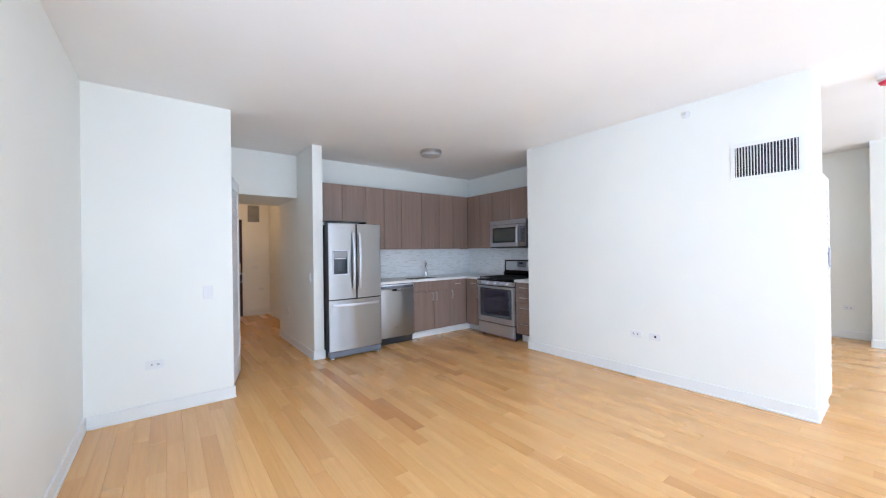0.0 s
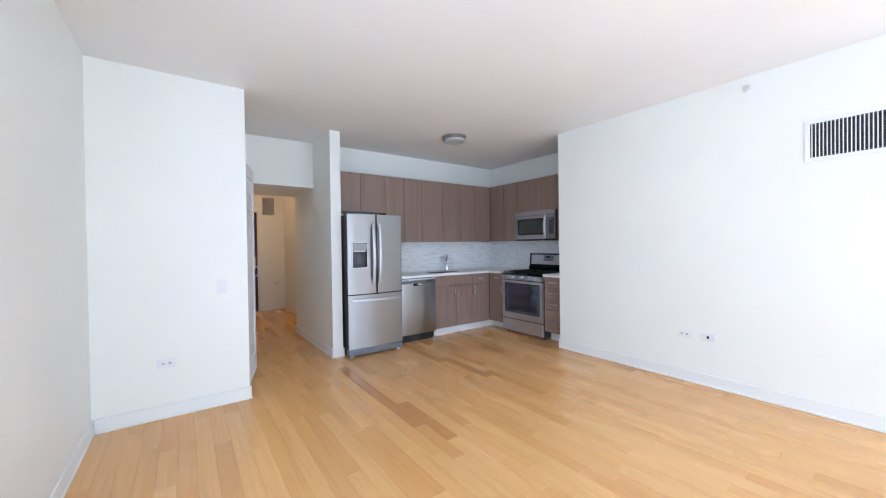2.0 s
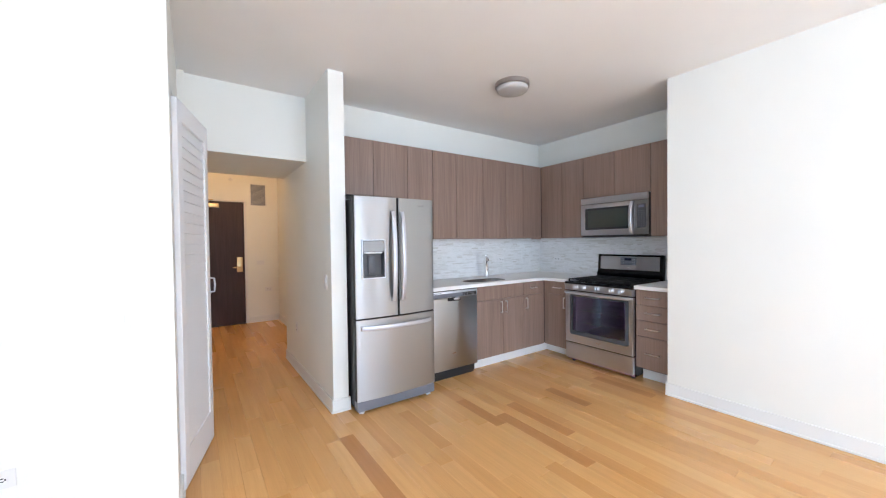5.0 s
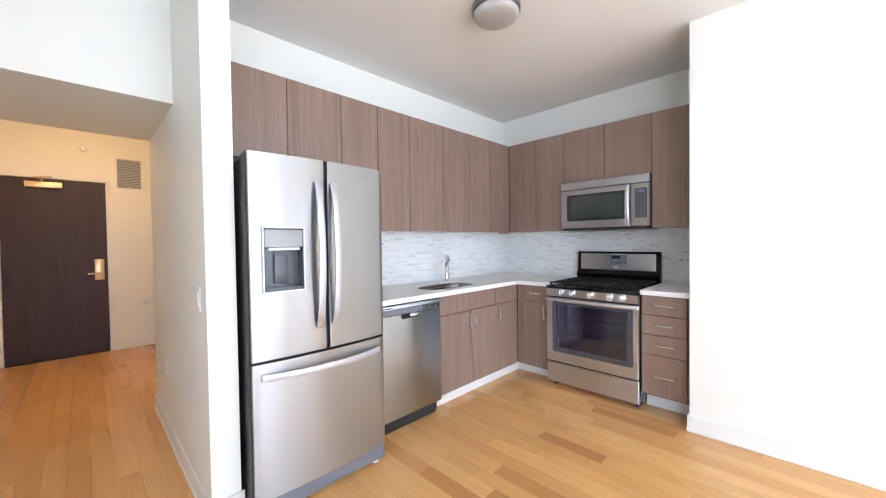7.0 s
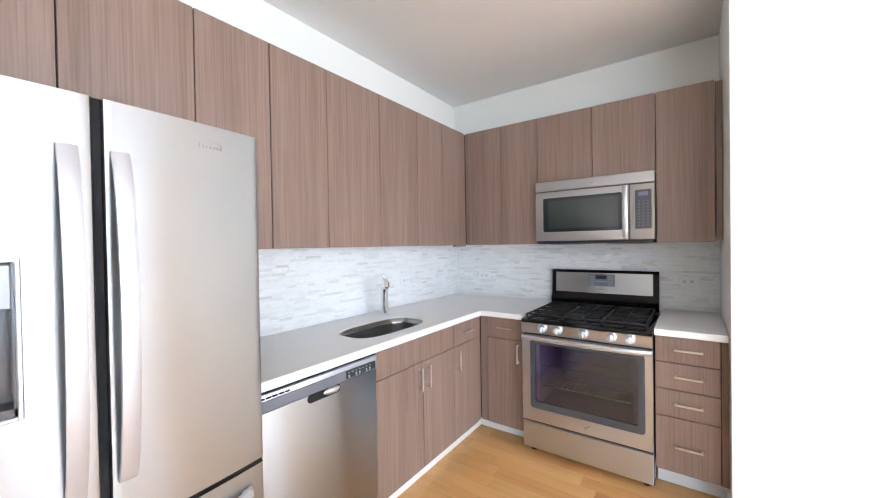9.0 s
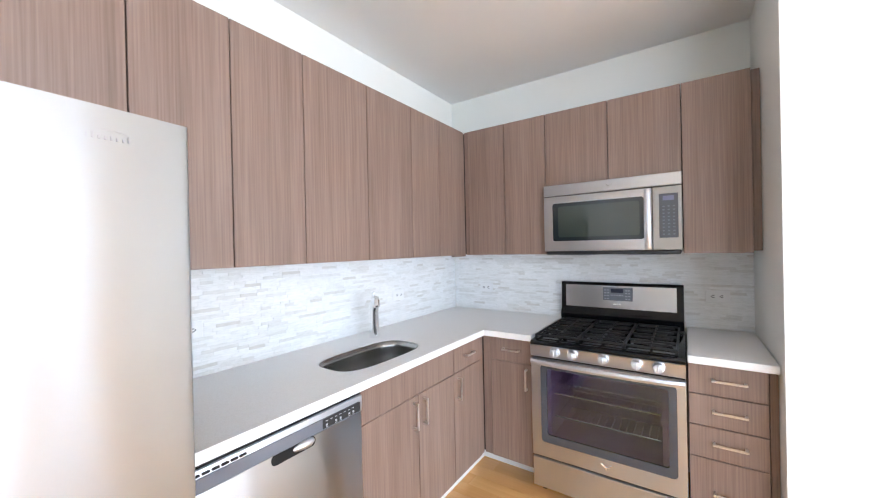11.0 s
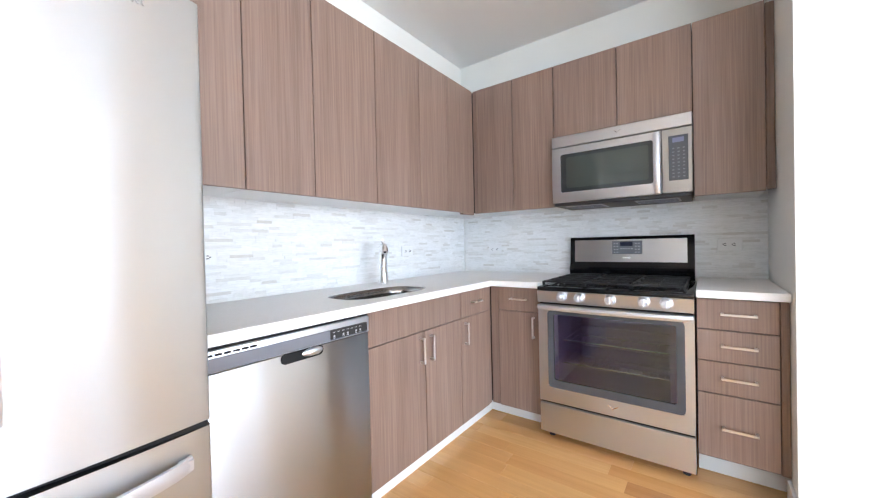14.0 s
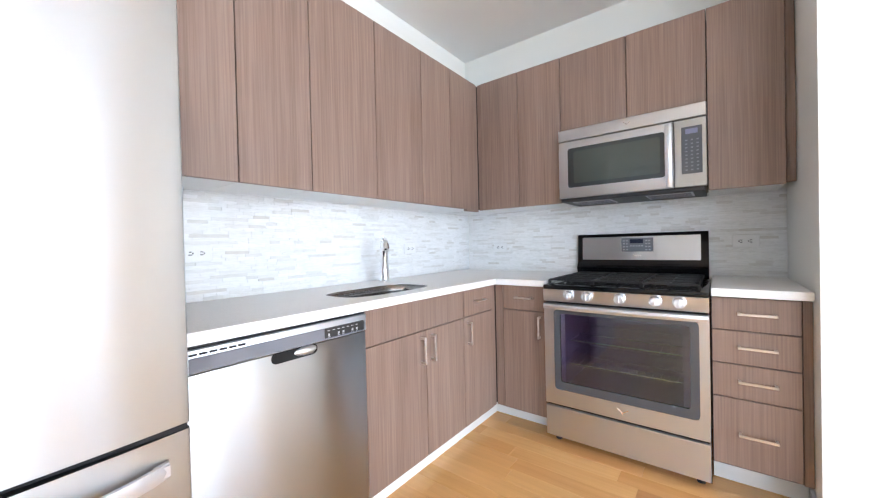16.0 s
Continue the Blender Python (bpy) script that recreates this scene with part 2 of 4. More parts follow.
def prism(bm, outline, axis, a, b):
    """An outline of two coordinates, pushed along an axis from a to b."""
    def at(u, v, w):
        return {"x": (w, u, v), "y": (u, w, v), "z": (u, v, w)}[axis]
    lo = [bm.verts.new(at(u, v, a)) for u, v in outline]
    hi = [bm.verts.new(at(u, v, b)) for u, v in outline]
    n = len(outline)
    for k in range(n):
        bm.faces.new((lo[k], lo[(k + 1) % n], hi[(k + 1) % n], hi[k]))
    bm.faces.new(lo[::-1])
    bm.faces.new(hi)
    bmesh.ops.recalc_face_normals(bm, faces=bm.faces)
    return bm


def round_rect(x0, x1, y0, y1, r, n=5):
    pts = []
    for cx, cy, a0 in ((x1 - r, y1 - r, 0), (x0 + r, y1 - r, 90), (x0 + r, y0 + r, 180), (x1 - r, y0 + r, 270)):
        for k in range(n + 1):
            a = radians(a0 + 90 * k / n)
            pts.append((cx + r * math.cos(a), cy + r * math.sin(a)))
    return pts


def finish(name, bm, material, smooth=True):
    me = bpy.data.meshes.new(name)
    bmesh.ops.recalc_face_normals(bm, faces=bm.faces)
    bm.to_mesh(me)
    bm.free()
    me.materials.append(material)
    if smooth:
        for p in me.polygons:
            p.use_smooth = True
        me.set_sharp_from_angle(angle=radians(35))
    return me


def structure(name, bm, material):
    return tagged(new(name, finish(name, bm, material)), kind="structure")


def root_of(ob):
    while ob.parent:
        ob = ob.parent
    return ob


def thing(name, loc, label, category, group=""):
    ob = new(name)
    ob.location = loc
    ob.empty_display_size = 0.1
    return tagged(ob, label, category, group)


def part(name, bm, material, parent, label=""):
    base = root_of(parent).location
    bmesh.ops.translate(bm, verts=bm.verts, vec=-base)
    ob = new(name, finish(name, bm, material))
    ob.parent = parent
    return tagged(ob, label)


def B(*a, **k):
    return rbox(bmesh.new(), *a, **k)


# ---- large structure ----
XL, YP, XC = -0.218, 4.118, 0.79
XW, YR = 4.205, 3.405
YN, XE = 5.43, 4.96
SX0, SX1, SY0, SY1 = 1.755, 1.878, 4.785, 6.51
DY = 8.92
DX0, DX1, DZ = 0.745, 1.578, 2.06

walls = [
    ("wall_west", XL - 0.12, XL, -1.72, WY_A, 0, CEIL),
    ("wall_west_north", XL - 0.12, XL, WY_B, 5.54, 0, CEIL),
    ("wall_west_sill", XL - 0.12, XL, WY_A, WY_B, 0, WZ0),
    ("wall_west_head", XL - 0.12, XL, WY_A, WY_B, WZ1, CEIL),
    ("wall_partition", XL, XC, YP, YP + 0.12, 0, CEIL),
    ("wall_closet_jamb", XC - 0.12, XC, YP + 0.12, 4.36, 0, CEIL),
    ("wall_closet_head", XC - 0.12, XC, 4.36, 5.42, 2.20, CEIL),
    ("wall_hall_west", 0.50, 0.835, 5.42, 6.54, 0, CEIL),
    ("wall_closet_back", XL, 0.50, 5.42, 5.54, 0, CEIL),
    ("wall_hall_west_end", 0.50, 0.62, 6.54, DY, 0, CEIL),
    ("wall_entry_a", 0.38, DX0 - 0.04, DY, DY + 0.14, 0, CEIL),
    ("wall_entry_b", DX1 + 0.04, 2.23, DY, DY + 0.14, 0, CEIL),
    ("wall_entry_head", DX0 - 0.04, DX1 + 0.04, DY, DY + 0.14, DZ + 0.04, CEIL),
    ("wall_hall_east", 2.11, 2.23, SY1, DY, 0, CEIL),
    ("wall_hall_return", SX1, 2.23, SY1 - 0.12, SY1, 0, CEIL),
    ("wall_stub", SX0, SX1, SY0, SY1, 0, CEIL),
    ("wall_hall_soffit", 0.835, SX0, 5.47, SY1, 2.11, CEIL),
    ("wall_kitchen_north", SX1, XE + 0.12, YN, YN + 0.12, 0, CEIL),
    ("wall_kitchen_east", XE, XE + 0.12, YR, YN, 0, CEIL),
    ("wall_living_east", XW, 4.70, 0.68, YR, 0, CEIL),
    ("wall_far_north", 4.70, 8.09, 3.28, YR, 0, CEIL),
    ("wall_far_east", 8.09, 8.21, 0.545, YR, 0, CEIL),
    ("wall_far_pier", 7.60, 8.21, -1.72, 0.545, 0, CEIL),
]
for nm, *b in walls:
    structure(nm, B(*b), WALL)

xs = [XL - 0.12]
for a, b in WINDOWS:
    xs += [a, b]
xs.append(7.6)
for k in range(0, len(xs), 2):
    structure("wall_south", B(xs[k], xs[k + 1], -1.72, -1.60, 0, CEIL), WALL)
for a, b in WINDOWS:
    structure("wall_south_sill", B(a, b, -1.72, -1.60, 0, WZ0), WALL)
    structure("wall_south_head", B(a, b, -1.72, -1.60, WZ1, CEIL), WALL)
structure("ceiling", B(XL - 0.12, 8.21, -1.72, DY + 0.14, CEIL, CEIL + 0.12), CEILING)

# windows
for i, (a, b) in enumerate(WINDOWS):
    win = tagged(thing("window_%d" % (i + 1), ((a + b) / 2, -1.66, WZ0), "", ""), kind="structure")
    bm = bmesh.new()
    rbox(bm, a, b, -1.70, -1.64, WZ0, WZ0 + 0.06, 0.004)
    rbox(bm, a, b, -1.70, -1.64, WZ1 - 0.06, WZ1, 0.004)
    cuts = [a, (a + b) / 2, b]
    for c in (a + 0.03, cuts[1], b - 0.03):
        rbox(bm, c - 0.03, c + 0.03, -1.70, -1.64, WZ0 + 0.06, WZ1 - 0.06, 0.004)
    part("window_frame", bm, WIN_FRAME, win)
    part("window_sill", B(a, b, -1.64, -1.56, WZ0 - 0.03, WZ0 - 0.002, b=0.003), TRIM, win)
    for k in range(2):
        p = part("pane", B(cuts[k] + 0.031, cuts[k + 1] - 0.031, -1.674, -1.668, WZ0 + 0.061, WZ1 - 0.061), GLASS, win)
        p.visible_shadow = False

# Unseen west window, added as an opening for the fill lamp.
win = tagged(thing("window_5", (XL - 0.06, (WY_A + WY_B) / 2, WZ0), "", ""), kind="structure")
bm = bmesh.new()
for z in (WZ0, WZ1 - 0.06):
    rbox(bm, XL - 0.10, XL - 0.04, WY_A, WY_B, z, z + 0.06, 0.004)
cuts = [WY_A + (WY_B - WY_A) * k / 3 for k in range(4)]
for c in (WY_A + 0.03, cuts[1], cuts[2], WY_B - 0.03):
    rbox(bm, XL - 0.10, XL - 0.04, c - 0.03, c + 0.03, WZ0 + 0.06, WZ1 - 0.06, 0.004)
part("window_frame", bm, WIN_FRAME, win)
part("window_sill", B(XL - 0.04, XL + 0.03, WY_A, WY_B, WZ0 - 0.03, WZ0 - 0.002, b=0.003), TRIM, win)
for k in range(3):
    p = part("pane", B(XL - 0.074, XL - 0.068, cuts[k] + 0.031, cuts[k + 1] - 0.031, WZ0 + 0.061, WZ1 - 0.061), GLASS, win)
    p.visible_shadow = False

# baseboards
BH = 0.105


def skirting(x0, y0, x1, y1, nx, ny):
    """A baseboard on a wall's face from one point to another; (nx, ny) points into the room."""
    bm = bmesh.new()
    t = 0.013
    rbox(bm, min(x0, x1, x0 + nx * t, x1 + nx * t), max(x0, x1, x0 + nx * t, x1 + nx * t),
         min(y0, y1, y0 + ny * t, y1 + ny * t), max(y0, y1, y0 + ny * t, y1 + ny * t), 0.0, BH, 0.002)
    s = 0.02
    rbox(bm, min(x0, x1, x0 + nx * s, x1 + nx * s), max(x0, x1, x0 + nx * s, x1 + nx * s),
         min(y0, y1, y0 + ny * s, y1 + ny * s), max(y0, y1, y0 + ny * s, y1 + ny * s), 0.0, 0.018, 0.003)
    structure("baseboard", bm, TRIM)


skirting(XL, -1.60, XL, YP, 1, 0)
skirting(XL + 0.02, YP, XC, YP, 0, -1)
skirting(XC, YP - 0.013, XC, 4.36, 1, 0)
skirting(0.835, 5.42, 0.835, 6.54, 1, 0)
skirting(0.62, 6.54, 0.62, DY, 1, 0)
skirting(0.64, DY, DX0 - 0.045, DY, 0, -1)
skirting(DX1 + 0.045, DY, 2.11, DY, 0, -1)
skirting(2.11, SY1, 2.11, DY - 0.02, -1, 0)
skirting(SX0, SY0 - 0.013, SX0, SY1, -1, 0)
skirting(SX0, SY0, SX1 + 0.013, SY0, 0, -1)
skirting(XW, 0.667, XW, YR + 0.013, -1, 0)
skirting(XW, 0.68, 4.70, 0.68, 0, -1)
skirting(XW, YR, 4.35, YR, 0, 1)
skirting(8.09, 0.545, 8.09, 3.28, -1, 0)
skirting(7.60, -1.6, 7.60, 0.558, -1, 0)
skirting(4.70, 0.68, 4.70, 3.28, 1, 0)


# ---- things ----
def vhandle(parent, x, y, z, axis):
    """A bar pull that stands upright on a front facing -axis."""
    bm = bmesh.new()
    d = 0.026
    if axis == "y":
        rbox(bm, x - 0.005, x + 0.005, y - d - 0.004, y - d + 0.004, z - 0.064, z + 0.064, 0.0015)
        for s in (-0.058, 0.058):
            rbox(bm, x - 0.005, x + 0.005, y - d, y, z + s - 0.005, z + s + 0.005)
    else:
        rbox(bm, x - d - 0.004, x - d + 0.004, y - 0.005, y + 0.005, z - 0.064, z + 0.064, 0.0015)
        for s in (-0.058, 0.058):
            rbox(bm, x - d, x, y - 0.005, y + 0.005, z + s - 0.005, z + s + 0.005)
    part("handle", bm, NICKEL, parent, "satin nickel bar handle")


def hhandle(parent, x, y, z, axis, half=0.064):
    bm = bmesh.new()
    d = 0.026
    if axis == "y":
        rbox(bm, x - half, x + half, y - d - 0.004, y - d + 0.004, z - 0.005, z + 0.005, 0.0015)
        for s in (-half + 0.006, half - 0.006):
            rbox(bm, x + s - 0.005, x + s + 0.005, y - d, y, z - 0.005, z + 0.005)
    else:
        rbox(bm, x - d - 0.004, x - d + 0.004, y - half, y + half, z - 0.005, z + 0.005, 0.0015)
        for s in (-half + 0.006, half - 0.006):
            rbox(bm, x - d, x, y + s - 0.005, y + s + 0.005, z - 0.005, z + 0.005)
    part("handle", bm, NICKEL, parent, "satin nickel bar handle")


G = 0.0022
CB, CT_, SINK_TOP = 0.115, 0.872, 0.91
UZ0, UZ1, UY, UX = 1.375, 2.30, 5.11, 4.62
BY, BX = 4.815, 4.31
KX, KY = [1.882, 2.268, 2.632, 2.93, 3.236, 3.617, 3.985, 4.277, 4.60], [5.08, 4.785, 4.490, 4.108, 3.737, 3.443]


def front_panel(parent, name, x0, x1, y0, y1, z0, z1, label=""):
    return part(name, B(x0, x1, y0, y1, z0, z1, b=0.0012), CABINET, parent, label)


def wall_cabinet_north(x0, x1, cuts, z0, label, group="wall cabinets"):
    c = thing("wall_cabinet", ((x0 + x1) / 2, YN, z0), label, "cabinet", group)
    part("body", B(x0 + 0.001, x1 - 0.001, UY + 0.022, YN - 0.002, z0 + 0.006, UZ1), CAB_GAP_SHADE, c)
    part("underside", B(x0 + 0.001, x1 - 0.001, UY + 0.021, YN - 0.002, z0 + 0.001, z0 + 0.0055), PLATE, c, "white underside panel")
    xx = [x0, *cuts, x1]
    for a, b in zip(xx, xx[1:]):
        front_panel(c, "door", a + G, b - G, UY, UY + 0.02, z0, UZ1)
    return c


def wall_cabinet_east(y0, y1, cuts, z0, label, group="wall cabinets"):
    c = thing("wall_cabinet", (XE, (y0 + y1) / 2, z0), label, "cabinet", group)
    part("body", B(UX + 0.022, XE - 0.002, y0 + 0.001, y1 - 0.001, z0 + 0.006, UZ1), CAB_GAP_SHADE, c)
    part("underside", B(UX + 0.021, XE - 0.002, y0 + 0.001, y1 - 0.001, z0 + 0.001, z0 + 0.0055), PLATE, c, "white underside panel")
    yy = [y0, *cuts, y1]
    for a, b in zip(yy, yy[1:]):
        front_panel(c, "door", UX, UX + 0.02, a + G, b - G, z0, UZ1)
    return c


wall_cabinet_north(KX[0], KX[2], [KX[1]], 1.78, "short two-door brown woodgrain wall cabinet above the refrigerator")
wall_cabinet_north(KX[2], KX[3], [], UZ0, "narrow brown woodgrain wall cabinet beside the refrigerator, closed")
wall_cabinet_north(KX[3], KX[4], [], UZ0, "narrow brown woodgrain wall cabinet above the dishwasher, closed")
wall_cabinet_north(KX[4], KX[6], [KX[5]], UZ0, "two-door brown woodgrain wall cabinet above the sink, closed")
c = wall_cabinet_north(KX[6], KX[8], [KX[7]], UZ0, "two-door brown woodgrain wall cabinet in the corner of the kitchen")
front_panel(c, "filler", KX[8] + G, UX + 0.001, UY + 0.004, UY + 0.02, UZ0, UZ1)
bm = bmesh.new()
rbox(bm, 4.6005, XE - 0.002, UY + 0.0215, YN - 0.002, UZ0 + 0.006, UZ1)
rbox(bm, UX + 0.022, XE - 0.002, 5.081, UY + 0.0205, UZ0 + 0.006, UZ1)
part("corner_body", bm, CAB_GAP_SHADE, c)
part("underside", B(UX + 0.022, XE - 0.002, 5.081, YN - 0.002, UZ0 + 0.001, UZ0 + 0.0055), PLATE, c, "white underside panel")
part("bottom_rail", B(4.46, 4.618, UY + 0.002, UY + 0.03, 1.364, UZ0 + 0.0005, b=0.001), CABINET, c)
c = wall_cabinet_east(KY[2], KY[0], [KY[1]], UZ0, "two-door brown woodgrain wall cabinet beside the microwave")
front_panel(c, "filler", UX + 0.004, UX + 0.02, KY[0] + G, UY - 0.001, UZ0, UZ1)
wall_cabinet_east(KY[4], KY[2], [KY[3]], 1.822, "short two-door brown woodgrain wall cabinet above the microwave")
c = wall_cabinet_east(KY[5], KY[4], [], UZ0, "tall single-door brown woodgrain wall cabinet at the end of the run")
front_panel(c, "filler", UX + 0.03, UX + 0.05, YR + 0.002, KY[5] - G, UZ0 + 0.01, UZ1)

# base cabinets
BXC = [3.245, 3.632, 3.955, 4.268]
c = thing("base_cabinet", (3.6, BY + 0.3, 0), "brown woodgrain sink base cabinet with two doors, under the worktop", "cabinet", "base cabinets")
bm = bmesh.new()
rbox(bm, 3.246, 3.27, BY + 0.022, YN - 0.03, CB, CT_)
rbox(bm, 3.93, 3.954, BY + 0.022, YN - 0.03, CB, CT_)
rbox(bm, 3.27, 3.93, BY + 0.022, YN - 0.03, CB, CB + 0.018)
rbox(bm, 3.27, 3.93, BY + 0.022, BY + 0.036, CB + 0.018, CT_ - 0.17)
part("body", bm, CAB_GAP_SHADE, c)
front_panel(c, "panel", BXC[0] + G, BXC[2] - G, BY, BY + 0.02, 0.722, CT_ - 0.003)
d = front_panel(c, "door", BXC[0] + G, BXC[1] - G, BY, BY + 0.02, CB, 0.718)
vhandle(d, BXC[1] - 0.035, BY, 0.63, "y")
d = front_panel(c, "door", BXC[1] + G, BXC[2] - G, BY, BY + 0.02, CB, 0.718)
vhandle(d, BXC[1] + 0.04, BY, 0.63, "y")
c = thing("base_cabinet", (4.1, BY + 0.3, 0), "brown woodgrain base cabinet with one drawer over one door", "cabinet", "base cabinets")
part("body", B(BXC[2] + 0.001, 4.90, BY + 0.022, YN - 0.03, CB, CT_), CAB_GAP_SHADE, c)
d = front_panel(c, "drawer", BXC[2] + G, BXC[3] - G, BY, BY + 0.02, 0.722, CT_ - 0.003)
hhandle(d, (BXC[2] + BXC[3]) / 2, BY, 0.80, "y", 0.05)
d = front_panel(c, "door", BXC[2] + G, BXC[3] - G, BY, BY + 0.02, CB, 0.718)
vhandle(d, BXC[2] + 0.04, BY, 0.63, "y")
front_panel(c, "filler", BXC[3] + G, BX - 0.001, BY + 0.004, BY + 0.02, CB, CT_ - 0.003)
c = thing("base_cabinet", (BX + 0.3, 4.6, 0), "brown woodgrain base cabinet with drawer and door beside the range", "cabinet", "base cabinets")
part("body", B(BX + 0.022, XE - 0.03, 4.484, BY + 0.02, CB, CT_), CAB_GAP_SHADE, c)
front_panel(c, "filler", BX + 0.004, BX + 0.02, 4.762 + G, BY, CB, CT_ - 0.003)
d = front_panel(c, "drawer", BX, BX + 0.02, 4.482 + G, 4.762 - G, 0.725, CT_ - 0.003)
hhandle(d, BX, 4.62, 0.80, "x", 0.055)
d = front_panel(c, "door", BX, BX + 0.02, 4.482 + G, 4.762 - G, CB, 0.721)
vhandle(d, BX, 4.525, 0.635, "x")
c = thing("base_cabinet", (BX + 0.3, 3.56, 0), "brown woodgrain four-drawer base cabinet beside the range", "cabinet", "base cabinets")
part("body", B(BX + 0.022, XE - 0.03, 3.41, 3.728, CB + 0.01, CT_), CAB_GAP_SHADE, c)
zs = [0.135, 0.433, 0.582, 0.727, CT_ - 0.003]
for a, b in zip(zs, zs[1:]):
    d = front_panel(c, "drawer", BX, BX + 0.02, 3.438 + G, 3.728 - G, a + G, b - G)
    hhandle(d, BX, 3.575, (a + b) / 2 + (0.0 if b - a > 0.2 else 0.004), "x", 0.064)
front_panel(c, "filler", BX + 0.012, BX + 0.028, 3.407, 3.438 - G, CB + 0.01, CT_ - 0.003)
# toe kicks
structure("trim_toe_kick", B(3.24, 4.445, BY + 0.078, BY + 0.09, 0, CB - 0.002), TRIM)
structure("trim_toe_kick", B(BX + 0.133, BX + 0.145, 4.484, BY + 0.077, 0, CB - 0.002), TRIM)
structure("trim_toe_kick", B(BX + 0.133, BX + 0.145, 3.408, 3.728, 0, 0.132), TRIM)

# worktop with sink opening
SK = dict(x0=3.275, x1=3.822, y0=4.888, y1=5.180)


def sink_loop(grow=0.0):
    pts = []
    cx, cy = (SK["x0"] + SK["x1"]) / 2, (SK["y0"] + SK["y1"]) / 2
    hx, hy = (SK["x1"] - SK["x0"]) / 2 + grow, (SK["y1"] - SK["y0"]) / 2 + grow
    for k in range(48):
        a = 2 * math.pi * k / 48
        c, s = math.cos(a), math.sin(a)
        e = 0.6
        pts.append((cx + hx * math.copysign(abs(c) ** e, c), cy + hy * math.copysign(abs(s) ** e, s)))
    return pts


def slab(outer, hole, z0, z1):
    bm = bmesh.new()
    edges = []
    for loop in (outer, hole):
        vs = [bm.verts.new((x, y, z1)) for x, y in loop]
        edges += [bm.edges.new((vs[k], vs[(k + 1) % len(vs)])) for k in range(len(vs))]
    bmesh.ops.triangle_fill(bm, use_beauty=True, edges=edges)
    faces = list(bm.faces)
    ex = bmesh.ops.extrude_face_region(bm, geom=faces)
    bmesh.ops.translate(bm, verts=[g for g in ex["geom"] if isinstance(g, bmesh.types.BMVert)], vec=(0, 0, z0 - z1))
    bmesh.ops.recalc_face_normals(bm, faces=bm.faces)
    return bm


wt = thing("worktop", (3.6, 5.1, CT_), "white quartz kitchen worktop on the brown base cabinets", "worktop")
CF, CX = 4.788, 4.272
part("slab", slab([(2.605, CF), (CX, CF), (CX, 4.482), (XE - 0.003, 4.482), (XE - 0.003, YN - 0.003), (2.605, YN - 0.003)], sink_loop(), CT_ + 0.003, SINK_TOP), QUARTZ, wt)
part("slab", B(CX, XE - 0.003, YR + 0.003, 3.728, CT_ + 0.003, SINK_TOP, b=0.002), QUARTZ, wt)

# sink
sk = thing("sink", (3.55, 5.03, SINK_TOP - 0.2), "undermount stainless steel sink bowl in the white worktop", "sink")
bm = bmesh.new()
rings = []
for z, g in ((SINK_TOP - 0.003, -0.003), (CT_ - 0.001, -0.005), (0.76, -0.009), (0.735, -0.025), (0.725, -0.065)):
    rings.append([bm.verts.new((x, y, z)) for x, y in sink_loop(g)])
for a, b in zip(rings, rings[1:]):
    for k in range(48):
        bm.faces.new((a[k], a[(k + 1) % 48], b[(k + 1) % 48], b[k]))
bm.faces.new(rings[-1])
bowl = part("bowl", bm, SINK_STEEL, sk)
bowl.modifiers.new("thick", "SOLIDIFY").thickness = 0.0015
bm = bmesh.new()
tube(bm, [(3.55, 5.06, 0.727), (3.55, 5.06, 0.731)], 0.045, 20)
part("drain", bm, STEEL_BRIGHT, sk)

# faucet
fx, fy = 3.80, 5.27
fc = thing("faucet", (fx, fy, SINK_TOP), "single-lever chrome kitchen faucet with pull-out spout", "faucet")
bm = bmesh.new()
tube(bm, [(fx, fy, SINK_TOP), (fx, fy, SINK_TOP + 0.012), (fx, fy, SINK_TOP + 0.016)], [0.031, 0.031, 0.027], 24)
part("base", bm, CHROME, fc)
bm = bmesh.new()
tube(bm, [(fx, fy, SINK_TOP + 0.014), (fx - 0.002, fy - 0.002, 0.98), (fx - 0.006, fy - 0.006, 1.06), (fx - 0.012, fy - 0.014, 1.115), (fx - 0.022, fy - 0.028, 1.142)], [0.030, 0.026, 0.024, 0.025, 0.021], 24)
part("body", bm, CHROME, fc)
bm = bmesh.new()
tube(bm, [(fx - 0.012, fy - 0.016, 1.110), (fx - 0.022, fy - 0.030, 1.130), (fx - 0.036, fy - 0.048, 1.137), (fx - 0.050, fy - 0.066, 1.128), (fx - 0.057, fy - 0.076, 1.104), (fx - 0.058, fy - 0.078, 1.098)], [0.020, 0.024, 0.025, 0.024, 0.021, 0.014], 20)
part("spout", bm, CHROME, fc)
bm = bmesh.new()
tube(bm, [(fx - 0.004, fy + 0.004, 1.120), (fx - 0.003, fy + 0.003, 1.145), (fx - 0.016, fy - 0.012, 1.166), (fx - 0.042, fy - 0.040, 1.180), (fx - 0.064, fy - 0.064, 1.180)], [0.015, 0.012, 0.009, 0.007, 0.005], 14)
part("lever", bm, CHROME, fc)


# refrigerator
FX0, FX1, FY, FM = 1.887, 2.605, 4.60, 2.248
fr = thing("refrigerator", (2.24, 5.0, 0), "stainless steel french-door refrigerator with dark grey sides and water dispenser", "refrigerator")
part("body", B(FX0 + 0.01, FX1 - 0.008, FY + 0.085, 5.41, 0.03, 1.695, b=0.006), FRIDGE_SIDE, fr)


